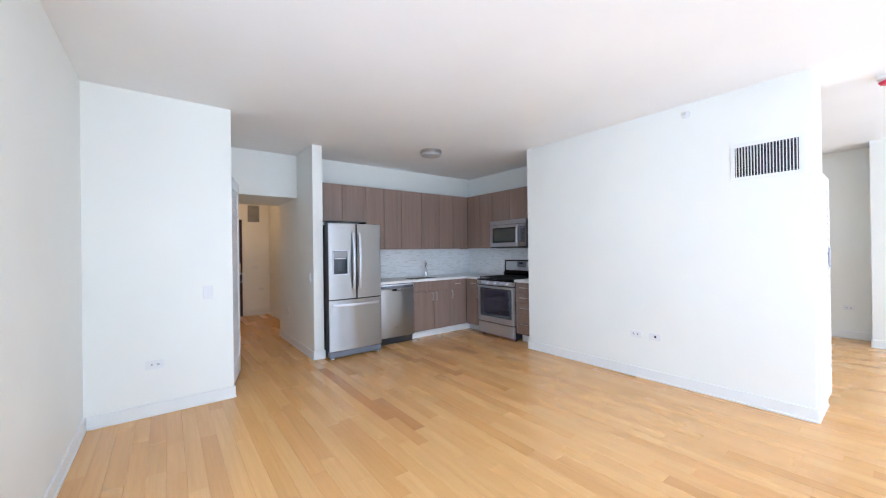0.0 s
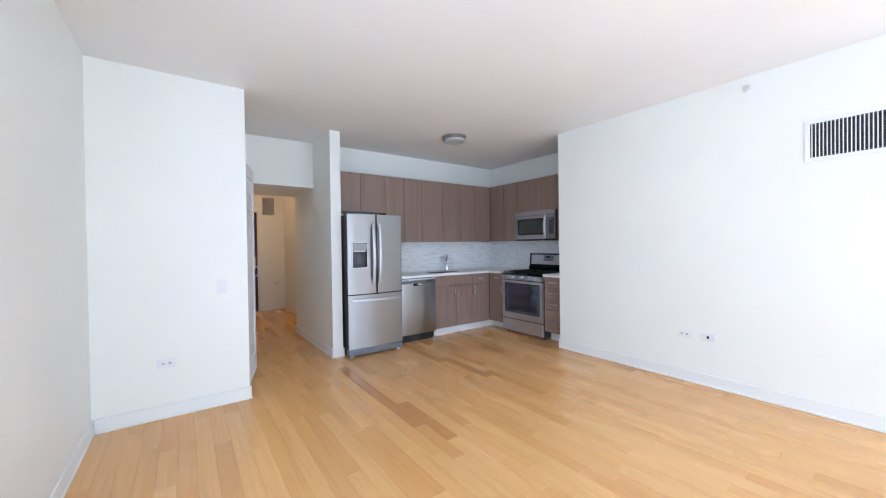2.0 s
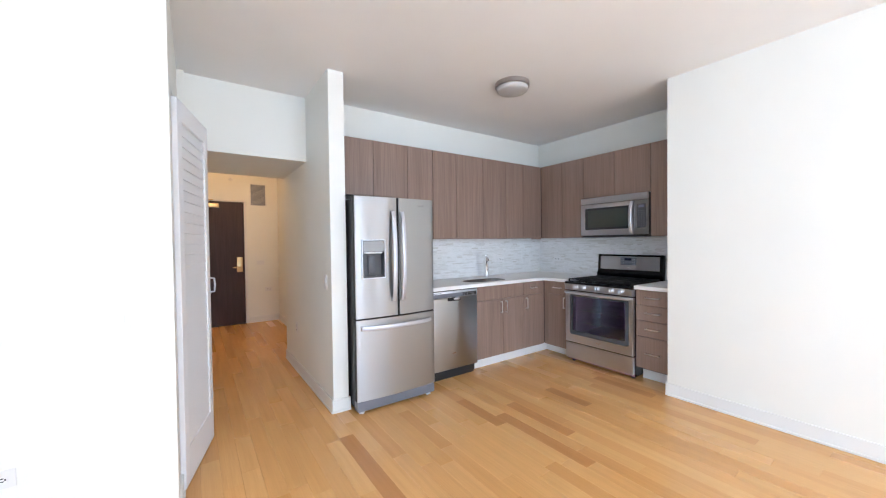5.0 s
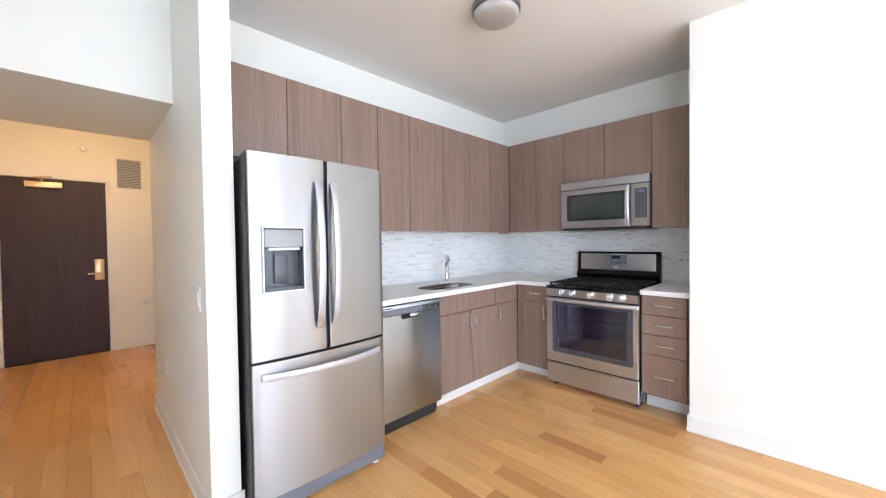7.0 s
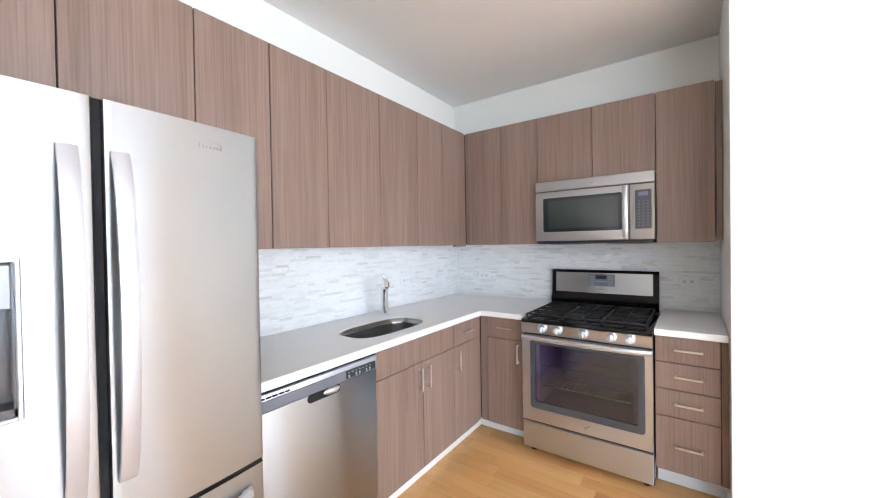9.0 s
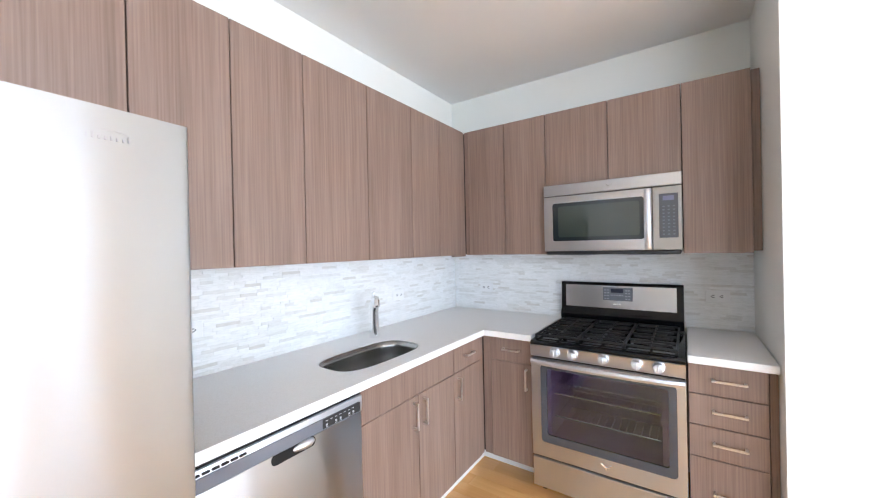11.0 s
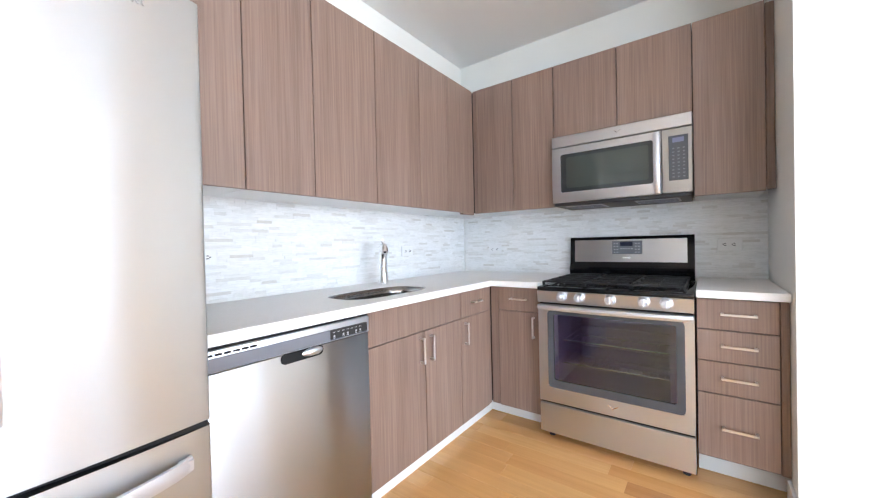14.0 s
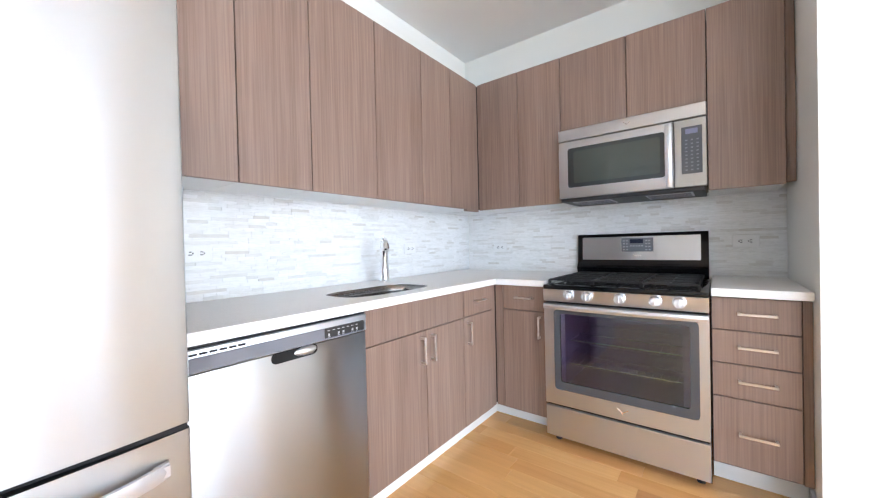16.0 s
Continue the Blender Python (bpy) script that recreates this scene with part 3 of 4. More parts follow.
def bowed_door(x0, x1, z0, z1, cx, half, depth=0.075, bow=0.022, hole=None):
    """A door whose front bows outwards round cx; a rectangular hole leaves room for the dispenser."""
    bm = bmesh.new()
    n = 18
    xs_ = [x0 + (x1 - x0) * k / n for k in range(n + 1)]
    if hole:
        xs_ = sorted(set([x for x in xs_ if not (hole[0] - 0.008 < x < hole[1] + 0.008)] + [hole[0], hole[1]]))
    zs_ = [z0, z1] if not hole else [z0, hole[2], hole[3], z1]

    def fy(x):
        u = (x - cx) / half
        edge = min(x - x0, x1 - x)
        r = 0.006
        rr = r - math.sqrt(max(0.0, r * r - max(0.0, r - edge) ** 2)) if edge < r else 0.0
        return FY + bow * u * u + rr

    xs_ = sorted(set(xs_ + [x0 + 0.003, x0 + 0.007, x1 - 0.003, x1 - 0.007]))
    grid = [[bm.verts.new((x, fy(x), z)) for z in zs_] for x in xs_]
    back = [[bm.verts.new((x, FY + depth, z)) for z in (z0, z1)] for x in (x0, x1)]
    for i in range(len(xs_) - 1):
        for j in range(len(zs_) - 1):
            if hole and hole[0] <= (xs_[i] + xs_[i + 1]) / 2 <= hole[1] and hole[2] <= (zs_[j] + zs_[j + 1]) / 2 <= hole[3]:
                continue
            bm.faces.new((grid[i][j], grid[i + 1][j], grid[i + 1][j + 1], grid[i][j + 1]))
    bm.faces.new([grid[0][j] for j in range(len(zs_))] + [back[0][1], back[0][0]])
    bm.faces.new([grid[-1][j] for j in range(len(zs_))] + [back[1][1], back[1][0]])
    bm.faces.new([g[0] for g in grid] + [back[1][0], back[0][0]])
    bm.faces.new([g[-1] for g in grid] + [back[1][1], back[0][1]])
    bm.faces.new((back[0][0], back[0][1], back[1][1], back[1][0]))
    return bm


DH = (1.945, 2.128, 1.068, 1.36)
dl = part("door", bowed_door(FX0, FM - 0.008, 0.752, 1.707, FM, 0.36, hole=DH), STEEL, fr, "brushed stainless left door with dispenser")
dr = part("door", bowed_door(FM + 0.008, FX1, 0.752, 1.707, FM, 0.36), STEEL, fr, "brushed stainless upper door")
dz = part("freezer_drawer", bowed_door(FX0, FX1, 0.105, 0.738, FM, 0.36), STEEL, fr, "brushed stainless bottom freezer drawer")
# Black strips fill the door gaps in place of the shade there.
bm = bmesh.new()
rbox(bm, FM - 0.0075, FM + 0.0075, FY + 0.012, FY + 0.084, 0.753, 1.708)
rbox(bm, FX0 + 0.006, FX1 - 0.006, FY + 0.022, FY + 0.084, 0.7385, 0.7515)
part("gap_shade", bm, SLOT, fr, "black strips for the shade in the door gaps")
for o in (dl, dr, dz):
    o.data.materials.append(FRIDGE_SIDE)
    for p in o.data.polygons:
        p.material_index = 1 if p.normal.y > -0.02 else 0
# dispenser
bm = bmesh.new()
rbox(bm, DH[0], DH[1], FY + 0.062, FY + 0.066, DH[2], DH[3])
part("dispenser_back", bm, RECESS, dl)
bm = bmesh.new()
for a in ((DH[0], DH[0] + 0.004, DH[2], DH[3]), (DH[1] - 0.004, DH[1], DH[2], DH[3])):
    rbox(bm, a[0], a[1], FY + 0.006, FY + 0.062, a[2], a[3])
rbox(bm, DH[0], DH[1], FY + 0.006, FY + 0.062, DH[2], DH[2] + 0.016)
part("dispenser_recess", bm, RECESS, dl)
part("dispenser_panel", B(DH[0] + 0.004, DH[1] - 0.004, FY + 0.004, FY + 0.03, 1.272, DH[3] - 0.004, b=0.002), DISPENSER, dl)
part("dispenser_lip", B(DH[0] + 0.02, DH[1] - 0.02, FY - 0.002, FY + 0.03, 1.258, 1.27, b=0.003, seg=2), PLATE, dl)
part("dispenser_paddle", B(2.005, 2.068, FY + 0.045, FY + 0.055, 1.10, 1.235, b=0.004, seg=2), mat("paddle_grey", (0.09, 0.095, 0.11), 0.25), dl)
bm = bmesh.new()
for a in ((DH[0] - 0.008, DH[0], DH[2] - 0.008, DH[3] + 0.008), (DH[1], DH[1] + 0.008, DH[2] - 0.008, DH[3] + 0.008), (DH[0], DH[1], DH[2] - 0.008, DH[2]), (DH[0], DH[1], DH[3], DH[3] + 0.008)):
    rbox(bm, a[0], a[1], FY + 0.0, FY + 0.02, a[2], a[3], 0.002)
part("dispenser_bezel", bm, STEEL_BRIGHT, dl)


def bow_handle(parent, cx, z0, z1, name="handle"):
    """A flat, bowed bar that stands out from a door."""
    bm = bmesh.new()
    n, rows_ = 16, []
    for k in range(n + 1):
        u = k / n
        z = z0 + (z1 - z0) * u
        out = 0.012 + 0.045 * math.sin(math.pi * u) ** 0.6
        lean = 0.0
        w, th = 0.016, 0.009
        y = FY - out
        rows_.append([bm.verts.new(p) for p in ((cx + lean - w, y, z), (cx + lean, y - 0.005, z), (cx + lean + w, y, z), (cx + lean + w, y + th, z), (cx + lean - w, y + th, z))])
    for a, b in zip(rows_, rows_[1:]):
        for i in range(5):
            bm.faces.new((a[i], a[(i + 1) % 5], b[(i + 1) % 5], b[i]))
    bm.faces.new(rows_[0][::-1])
    bm.faces.new(rows_[-1])
    for z in (z0 + 0.012, z1 - 0.012):
        rbox(bm, cx - 0.009, cx + 0.009, FY - 0.014, FY + 0.004, z - 0.012, z + 0.012)
    part(name, bm, HANDLE_STEEL, parent, "bowed stainless bar handle")


bow_handle(dl, FM - 0.048, 0.87, 1.595)
bow_handle(dr, FM + 0.035, 0.87, 1.595)
bm = bmesh.new()
n, rows_ = 20, []
for k in range(n + 1):
    u = k / n
    x = 1.925 + (2.56 - 1.925) * u
    out = 0.010 + 0.045 * math.sin(math.pi * u) ** 0.6
    y = FY + 0.018 * ((x - FM) / 0.36) ** 2 - out
    z = 0.675
    rows_.append([bm.verts.new(p) for p in ((x, y, z - 0.016), (x, y - 0.004, z), (x, y, z + 0.016), (x, y + 0.009, z + 0.016), (x, y + 0.009, z - 0.016))])
for a, b in zip(rows_, rows_[1:]):
    for i in range(5):
        bm.faces.new((a[i], a[(i + 1) % 5], b[(i + 1) % 5], b[i]))
bm.faces.new(rows_[0][::-1])
bm.faces.new(rows_[-1])
for x in (1.937, 2.548):
    rbox(bm, x - 0.012, x + 0.012, FY - 0.004, FY + 0.02, 0.664, 0.686)
part("handle", bm, HANDLE_STEEL, dz, "bowed stainless drawer handle")
part("grille", B(FX0 + 0.006, FX1 - 0.006, FY + 0.022, FY + 0.1, 0.022, 0.098, b=0.006, seg=2), GREY_PLASTIC, fr, "grey plastic base grille")
for x in (FX0 + 0.05, FX1 - 0.05):
    for y, h in ((FY + 0.06, 0.046), (5.33, 0.032)):
        part("foot", tube(bmesh.new(), [(x, y, 0.0), (x, y, 0.012), (x, y, 0.013), (x, y, h)], [0.022, 0.022, 0.014, 0.014], 14), PLATE, fr)
for x in (FX0 + 0.05, FX1 - 0.05):
    part("hinge_cover", B(x - 0.035, x + 0.035, FY + 0.09, FY + 0.17, 1.694, 1.718, b=0.006, seg=2), RUBBER, fr)
bm = bmesh.new()
ring = [(2.470 + 0.030 * math.cos(0.5 + 3.4 * k / 14), FY + 0.008, 1.656 + 0.008 * math.sin(0.5 + 3.4 * k / 14)) for k in range(15)]
tube(bm, ring, 0.0010, 6)
for k in range(8):
    h = (0.009, 0.013, 0.007, 0.007, 0.009, 0.007, 0.007, 0.013)[k]
    rbox(bm, 2.436 + 0.0088 * k, 2.4400 + 0.0088 * k, FY + 0.0060, FY + 0.0098, 1.645, 1.645 + h, 0.0006)
part("badge", bm, BADGE, dr, "small plain raised metal badge")

# dishwasher
DW0, DW1, DWY = 2.632, 3.24, 4.785
dw = thing("dishwasher", (2.93, 5.1, 0), "built-in stainless steel dishwasher with grey control strip under the worktop", "dishwasher")
part("body", B(DW0 + 0.006, DW1 - 0.006, DWY + 0.05, 5.38, 0.02, 0.868), RUBBER, dw)
door = part("door", B(DW0 + 0.002, DW1 - 0.002, DWY, DWY + 0.045, 0.105, 0.800, b=0.004, seg=2), STEEL, dw, "brushed stainless door panel")
part("control_strip", B(DW0 + 0.002, DW1 - 0.002, DWY - 0.006, DWY + 0.045, 0.803, 0.866, b=0.005, seg=2), STEEL_BRIGHT, dw)
cs = part("control_panel", B(DW0 + 0.020, DW1 - 0.020, DWY - 0.010, DWY - 0.004, 0.8065, 0.846, b=0.001), GREY_PLASTIC, dw, "slate grey control panel")
# A black strip paints the shade between worktop and control strip.
part("gap", B(DW0 + 0.003, DW1 - 0.003, DWY + 0.004, DWY + 0.03, 0.8662, 0.8742), SLOT, dw, "black strip for the shade under the worktop")
part("button_panel", B(DW1 - 0.19, DW1 - 0.02, DWY - 0.0125, DWY - 0.0098, 0.812, 0.845), RUBBER, cs)
bm = bmesh.new()
for k in range(7):
    x = DW1 - 0.180 + k * 0.020
    rbox(bm, x, x + 0.010, DWY - 0.0135, DWY - 0.0122, 0.8355, 0.8375)
    if k % 3 != 1:
        rbox(bm, x + 0.002, x + 0.009, DWY - 0.0135, DWY - 0.0122, 0.819, 0.826)
        rbox(bm, x + 0.001, x + 0.010, DWY - 0.0135, DWY - 0.0122, 0.8145, 0.816)
part("button_marks", bm, PRINT, cs)
bm = bmesh.new()
for k in range(6):
    x = DW0 + 0.02 + k * 0.024
    rbox(bm, x, x + 0.018, DWY - 0.0125, DWY - 0.0055, 0.852, 0.857)
part("vent_slots", bm, SLOT, cs)
# Flat black patch on the door, for the shade in the recessed pocket.
bm = bmesh.new()
prism(bm, round_rect(2.868, 3.026, 0.768, 0.803, 0.017, 6), "y", DWY - 0.002, DWY + 0.002)
part("handle_pocket_shade", bm, SLOT, door)
# Convex steel bulge that imitates the bright sheen of the scooped end.
bm = bmesh.new()
tube(bm, [(2.938, DWY + 0.004, 0.786), (2.952, DWY + 0.002, 0.787), (2.975, DWY - 0.001, 0.788), (3.003, DWY - 0.001, 0.788), (3.018, DWY + 0.001, 0.788)], [0.003, 0.010, 0.0145, 0.0145, 0.008], 20)
part("handle", bm, STEEL_BRIGHT, door, "steel bulge for the lit end of the pocket handle")
bm = bmesh.new()
rbox(bm, 2.92, 2.965, DWY - 0.0015, DWY + 0.001, 0.255, 0.262)
part("badge", bm, CHROME, door, "small plain badge")
part("toe_panel", B(DW0 + 0.01, DW1 - 0.01, DWY + 0.06, DWY + 0.07, 0.0, 0.102), RUBBER, dw, "black toe panel")

# range
RY0, RY1, RX = 3.734, 4.478, 4.262
rg = thing("gas_range", (4.6, 4.1, 0), "freestanding stainless steel gas range with black cooktop and oven window", "range")
bm = bmesh.new()
rbox(bm, RX + 0.045, 4.93, RY0 + 0.002, RY0 + 0.10, 0.03, 0.868)
rbox(bm, RX + 0.045, 4.93, RY1 - 0.10, RY1 - 0.002, 0.03, 0.868)
rbox(bm, RX + 0.045, 4.93, RY0 + 0.10, RY1 - 0.10, 0.03, 0.33)
rbox(bm, RX + 0.045, 4.93, RY0 + 0.10, RY1 - 0.10, 0.75, 0.868)
rbox(bm, 4.78, 4.93, RY0 + 0.10, RY1 - 0.10, 0.33, 0.75)
part("body", bm, OVEN_ENAMEL_SHEEN, rg)
for z in (0.45, 0.58):
    bm = bmesh.new()
    for k in range(15):
        y = RY0 + 0.125 + k * (RY1 - RY0 - 0.25) / 14
        tube(bm, [(RX + 0.07, y, z), (4.76, y, z)], 0.0022, 5)
    for x in (RX + 0.07, 4.5, 4.76):
        tube(bm, [(x, RY0 + 0.105, z), (x, RY1 - 0.105, z)], 0.0032, 6)
    part("rack", bm, CHROME, rg, "chrome oven rack")
bm = bmesh.new()
rbox(bm, RX - 0.012, 4.90, RY0, RY1, 0.868, 0.892, 0.005, 2)
rbox(bm, 4.30, 4.88, RY0 + 0.03, RY1 - 0.03, 0.890, 0.896, 0.002)
part("cooktop", bm, BLACK, rg, "glossy black cooktop")
bm = bmesh.new()
prism(bm, [(RX - 0.018, 0.868), (RX + 0.04, 0.868), (RX + 0.04, 0.802), (RX - 0.004, 0.802)], "y", RY0, RY1)
cp = part("control_panel", bm, STEEL_WARM, rg, "stainless knob panel")
for y in (4.335, 4.240, 4.087, 3.935, 3.842):
    bm = bmesh.new()
    tube(bm, [(RX - 0.008, y, 0.842), (RX - 0.018, y, 0.841), (RX - 0.020, y, 0.841), (RX - 0.044, y, 0.839), (RX - 0.048, y, 0.839)], [0.028, 0.028, 0.025, 0.023, 0.019], 24)
    rbox(bm, RX - 0.053, RX - 0.046, y - 0.003, y + 0.003, 0.823, 0.855, 0.001)
    part("knob", bm, STEEL_BRIGHT, cp, "round steel burner knob")
# Black strips hide the coloured body and stand for shade around the door.
for z0, z1 in ((0.7885, 0.8015), (0.2185, 0.2315)):
    part("gap", B(RX + 0.02, RX + 0.0445, RY0 + 0.004, RY1 - 0.004, z0, z1), SLOT, rg, "black strip for the shade along the oven door")
for y0, y1 in ((RY0 - 0.0015, RY0 + 0.0015), (RY1 - 0.0015, RY1 + 0.0015)):
    part("side_panel", B(RX + 0.046, 4.93, y0, y1, 0.03, 0.866), BLACK, rg, "black side panel")
WY0, WY1, WZa, WZb = 3.775, 4.420, 0.322, 0.758
bm = bmesh.new()
rbox(bm, RX, RX + 0.044, RY0, RY1, 0.232, WZa - 0.0, 0.003)
rbox(bm, RX, RX + 0.044, RY0, RY1, WZb, 0.788, 0.003)
rbox(bm, RX, RX + 0.044, RY0, WY0, WZa - 0.004, WZb + 0.004)
rbox(bm, RX, RX + 0.044, WY1, RY1, WZa - 0.004, WZb + 0.004)
od = part("oven_door", bm, STEEL_WARM, rg, "stainless oven door")
outer_, inner_ = round_rect(WY0 - 0.004, WY1 + 0.004, WZa - 0.004, WZb, 0.022, 5), round_rect(WY0 + 0.030, WY1 - 0.030, WZa + 0.040, WZb - 0.022, 0.014, 5)
bm = bmesh.new()
loops = [[bm.verts.new((x, u, v)) for u, v in pts] for x, pts in ((RX + 0.012, outer_), (RX - 0.002, outer_), (RX - 0.002, inner_), (RX + 0.012, inner_), (RX + 0.012, outer_))]
for la, lb in zip(loops, loops[1:]):
    for k in range(len(la)):
        bm.faces.new((la[k], la[(k + 1) % len(la)], lb[(k + 1) % len(la)], lb[k]))
bmesh.ops.remove_doubles(bm, verts=bm.verts, dist=1e-6)
wd = part("window", bm, SLATE, od, "slate grey oven window border")
part("pane", B(RX + 0.001, RX + 0.006, WY0 + 0.026, WY1 - 0.026, WZa + 0.036, WZb - 0.018), OVEN_PANE, wd, "tinted oven window pane")
bm = bmesh.new()
n, rows_ = 16, []
for k in range(n + 1):
    u = k / n
    y = RY0 + 0.004 + (RY1 - RY0 - 0.008) * u
    out = 0.020 + 0.028 * math.sin(math.pi * u) ** 0.5
    x = RX - out
    rows_.append([bm.verts.new(p) for p in ((x, y, 0.763), (x - 0.005, y, 0.776), (x, y, 0.789), (x + 0.012, y, 0.789), (x + 0.012, y, 0.763))])
for a, b in zip(rows_, rows_[1:]):
    for i in range(5):
        bm.faces.new((a[i], a[(i + 1) % 5], b[(i + 1) % 5], b[i]))
bm.faces.new(rows_[0][::-1])
bm.faces.new(rows_[-1])
for y in (RY0 + 0.02, RY1 - 0.02):
    rbox(bm, RX - 0.022, RX + 0.002, y - 0.014, y + 0.014, 0.766, 0.786)
part("handle", bm, STEEL_BRIGHT, od, "full-width bowed steel handle")
bm = bmesh.new()
tube(bm, [(RX - 0.001, 4.11, 0.288), (RX - 0.002, 4.085, 0.272), (RX - 0.001, 4.06, 0.288)], 0.003, 6)
tube(bm, [(RX - 0.001, 4.095, 0.284), (RX - 0.002, 4.085, 0.262)], 0.003, 6)
part("badge", bm, CHROME, od, "small plain bird-wing badge")
part("storage_drawer", B(RX + 0.004, RX + 0.044, RY0, RY1, 0.052, 0.218, b=0.003), STEEL_WARM, rg, "stainless storage drawer")
for y in (RY0 + 0.04, RY1 - 0.04):
    for x in (RX + 0.09, 4.88):
        part("foot", tube(bmesh.new(), [(x, y, 0.0), (x, y, 0.032)], 0.018, 10), RUBBER, rg)
bm = bmesh.new()
prism(bm, [(4.885, 0.893), (4.93, 0.893), (4.945, 1.17), (4.91, 1.172), (4.905, 1.165), (4.895, 0.99), (4.868, 0.95)], "y", RY0 + 0.008, RY1 - 0.0)
bg = part("backguard", bm, BLACK, rg, "black backguard")
bm = bmesh.new()
prism(bm, [(4.8925, 1.002), (4.902, 1.002), (4.910, 1.152), (4.9008, 1.152)], "y", RY0 + 0.045, RY1 - 0.032)
bp = part("panel", bm, STEEL_WARM, bg, "stainless clock panel")
part("clock", B(4.892, 4.904, 4.02, 4.20, 1.055, 1.142, b=0.002), GREY_PLASTIC, bp)
part("display", B(4.8885, 4.8915, 4.075, 4.15, 1.108, 1.134), SCREEN, bp)
bm = bmesh.new()
for k in range(4):
    for y in (4.035, 4.052, 4.162, 4.18):
        rbox(bm, 4.8905, 4.8918, y, y + 0.01, 1.064 + 0.019 * k, 1.070 + 0.019 * k)
for k in range(5):
    rbox(bm, 4.8905, 4.8918, 4.075 + 0.016 * k, 4.085 + 0.016 * k, 1.088, 1.094)
part("buttons", bm, LIGHT_GREY, bp)
part("badge", B(4.8915, 4.896, 4.09, 4.135, 1.026, 1.034), CHROME, bp, "small plain badge")
# grates and burners
for gi in range(3):
    y0, y1 = RY0 + 0.035 + gi * 0.232, RY0 + 0.035 + gi * 0.232 + 0.226
    bm = bmesh.new()
    z = 0.918
    for x in (4.305, 4.44, 4.585, 4.73, 4.865):
        rbox(bm, x - 0.005, x + 0.005, y0, y1, z - 0.007, z + 0.004, 0.002)
    for y in (y0, (y0 + y1) / 2, y1):
        rbox(bm, 4.30, 4.87, y - 0.005, y + 0.005, z - 0.010, z + 0.001, 0.002)
    for x in (4.372, 4.51, 4.66, 4.80):
        rbox(bm, x - 0.004, x + 0.004, y0 + 0.02, y1 - 0.02, z - 0.004, z + 0.006, 0.0015)
    for x in (4.305, 4.865):
        for y in (y0, y1):
            rbox(bm, x - 0.006, x + 0.006, y - 0.006, y + 0.006, 0.894, z)
    part("grate", bm, IRON, rg, "cast iron grate")
for x, y, r in ((4.44, 3.86, 0.045), (4.72, 3.86, 0.036), (4.44, 4.335, 0.04), (4.72, 4.335, 0.036), (4.585, 4.098, 0.045)):
    bm = bmesh.new()
    tube(bm, [(x, y, 0.894), (x, y, 0.904), (x, y, 0.905), (x, y, 0.911)], [r, r, r * 0.8, r * 0.75], 20)
    part("burner", bm, IRON, rg)

# microwave
MX, MY0, MY1, MZ0, MZ1 = 4.565, 3.738, 4.486, 1.395, 1.815
mw = thing("microwave_oven", (4.76, 4.1, MZ0), "stainless over-the-range microwave oven with dark window", "microwave")
part("body", B(MX + 0.022, XE - 0.004, MY0, MY1, MZ0 + 0.002, MZ1 - 0.001, b=0.003), RUBBER, mw)
part("vent_strip", B(MX - 0.002, MX + 0.02, MY0, MY1, 1.747, MZ1, b=0.003), STEEL_WARM, mw, "stainless top strip")
bm = bmesh.new()
YS = 3.880
rbox(bm, MX, MX + 0.02, YS, MY1, MZ0, 1.462, 0.003)
rbox(bm, MX, MX + 0.02, YS, MY1, 1.694, 1.742, 0.003)
rbox(bm, MX, MX + 0.02, YS, 3.921, 1.458, 1.698)
rbox(bm, MX, MX + 0.02, 4.427, MY1, 1.458, 1.698)
md = part("door", bm, STEEL_WARM, mw, "stainless microwave door")
bm = bmesh.new()
prism(bm, round_rect(3.918, 4.430, 1.458, 1.698, 0.014, 4), "x", MX - 0.002, MX + 0.012)
part("window", bm, GLASS_DARK, md, "dark glossy microwave window")
bm = bmesh.new()
prism(bm, round_rect(3.9145, 4.4335, 1.4545, 1.7015, 0.017, 4), "x", MX - 0.001, MX + 0.011)
part("window_rim", bm, STEEL_BRIGHT, md, "bright steel window rim")
bm = bmesh.new()
prism(bm, round_rect(3.94, 4.395, 1.482, 1.676, 0.012, 4), "x", MX - 0.0028, MX - 0.0018)
part("mesh_screen", bm, mat("microwave_mesh", (0.040, 0.052, 0.046), 0.05, 0.0, Specular_IOR_Level=1.0), md)
bm, rows_ = bmesh.new(), []
for k in range(15):
    u = k / 14
    z, x = 1.402 + 0.336 * u, MX - 0.008 - 0.030 * math.sin(math.pi * u) ** 0.7
    rows_.append([bm.verts.new(p) for p in ((x, 3.884, z), (x - 0.004, 3.890, z), (x - 0.005, 3.900, z), (x - 0.004, 3.910, z), (x, 3.916, z), (x + 0.008, 3.916, z), (x + 0.008, 3.884, z))])
for a, b in zip(rows_, rows_[1:]):
    for i in range(7):
        bm.faces.new((a[i], a[(i + 1) % 7], b[(i + 1) % 7], b[i]))
bm.faces.new(rows_[0][::-1])
bm.faces.new(rows_[-1])
for z in (1.408, 1.732):
    rbox(bm, MX - 0.010, MX + 0.002, 3.887, 3.913, z - 0.006, z + 0.006)
part("handle", bm, STEEL_BRIGHT, md, "bowed upright stainless handle")
part("control_panel", B(MX, MX + 0.02, MY0, YS - 0.003, MZ0, 1.742, b=0.003), STEEL, mw)
kp = part("keypad", B(MX - 0.002, MX + 0.001, 3.757, 3.845, 1.462, 1.702, b=0.001), SLATE, mw, "dark grey keypad")
part("display", B(MX - 0.0032, MX - 0.0018, 3.775, 3.827, 1.665, 1.690), LCD, kp)
bm = bmesh.new()
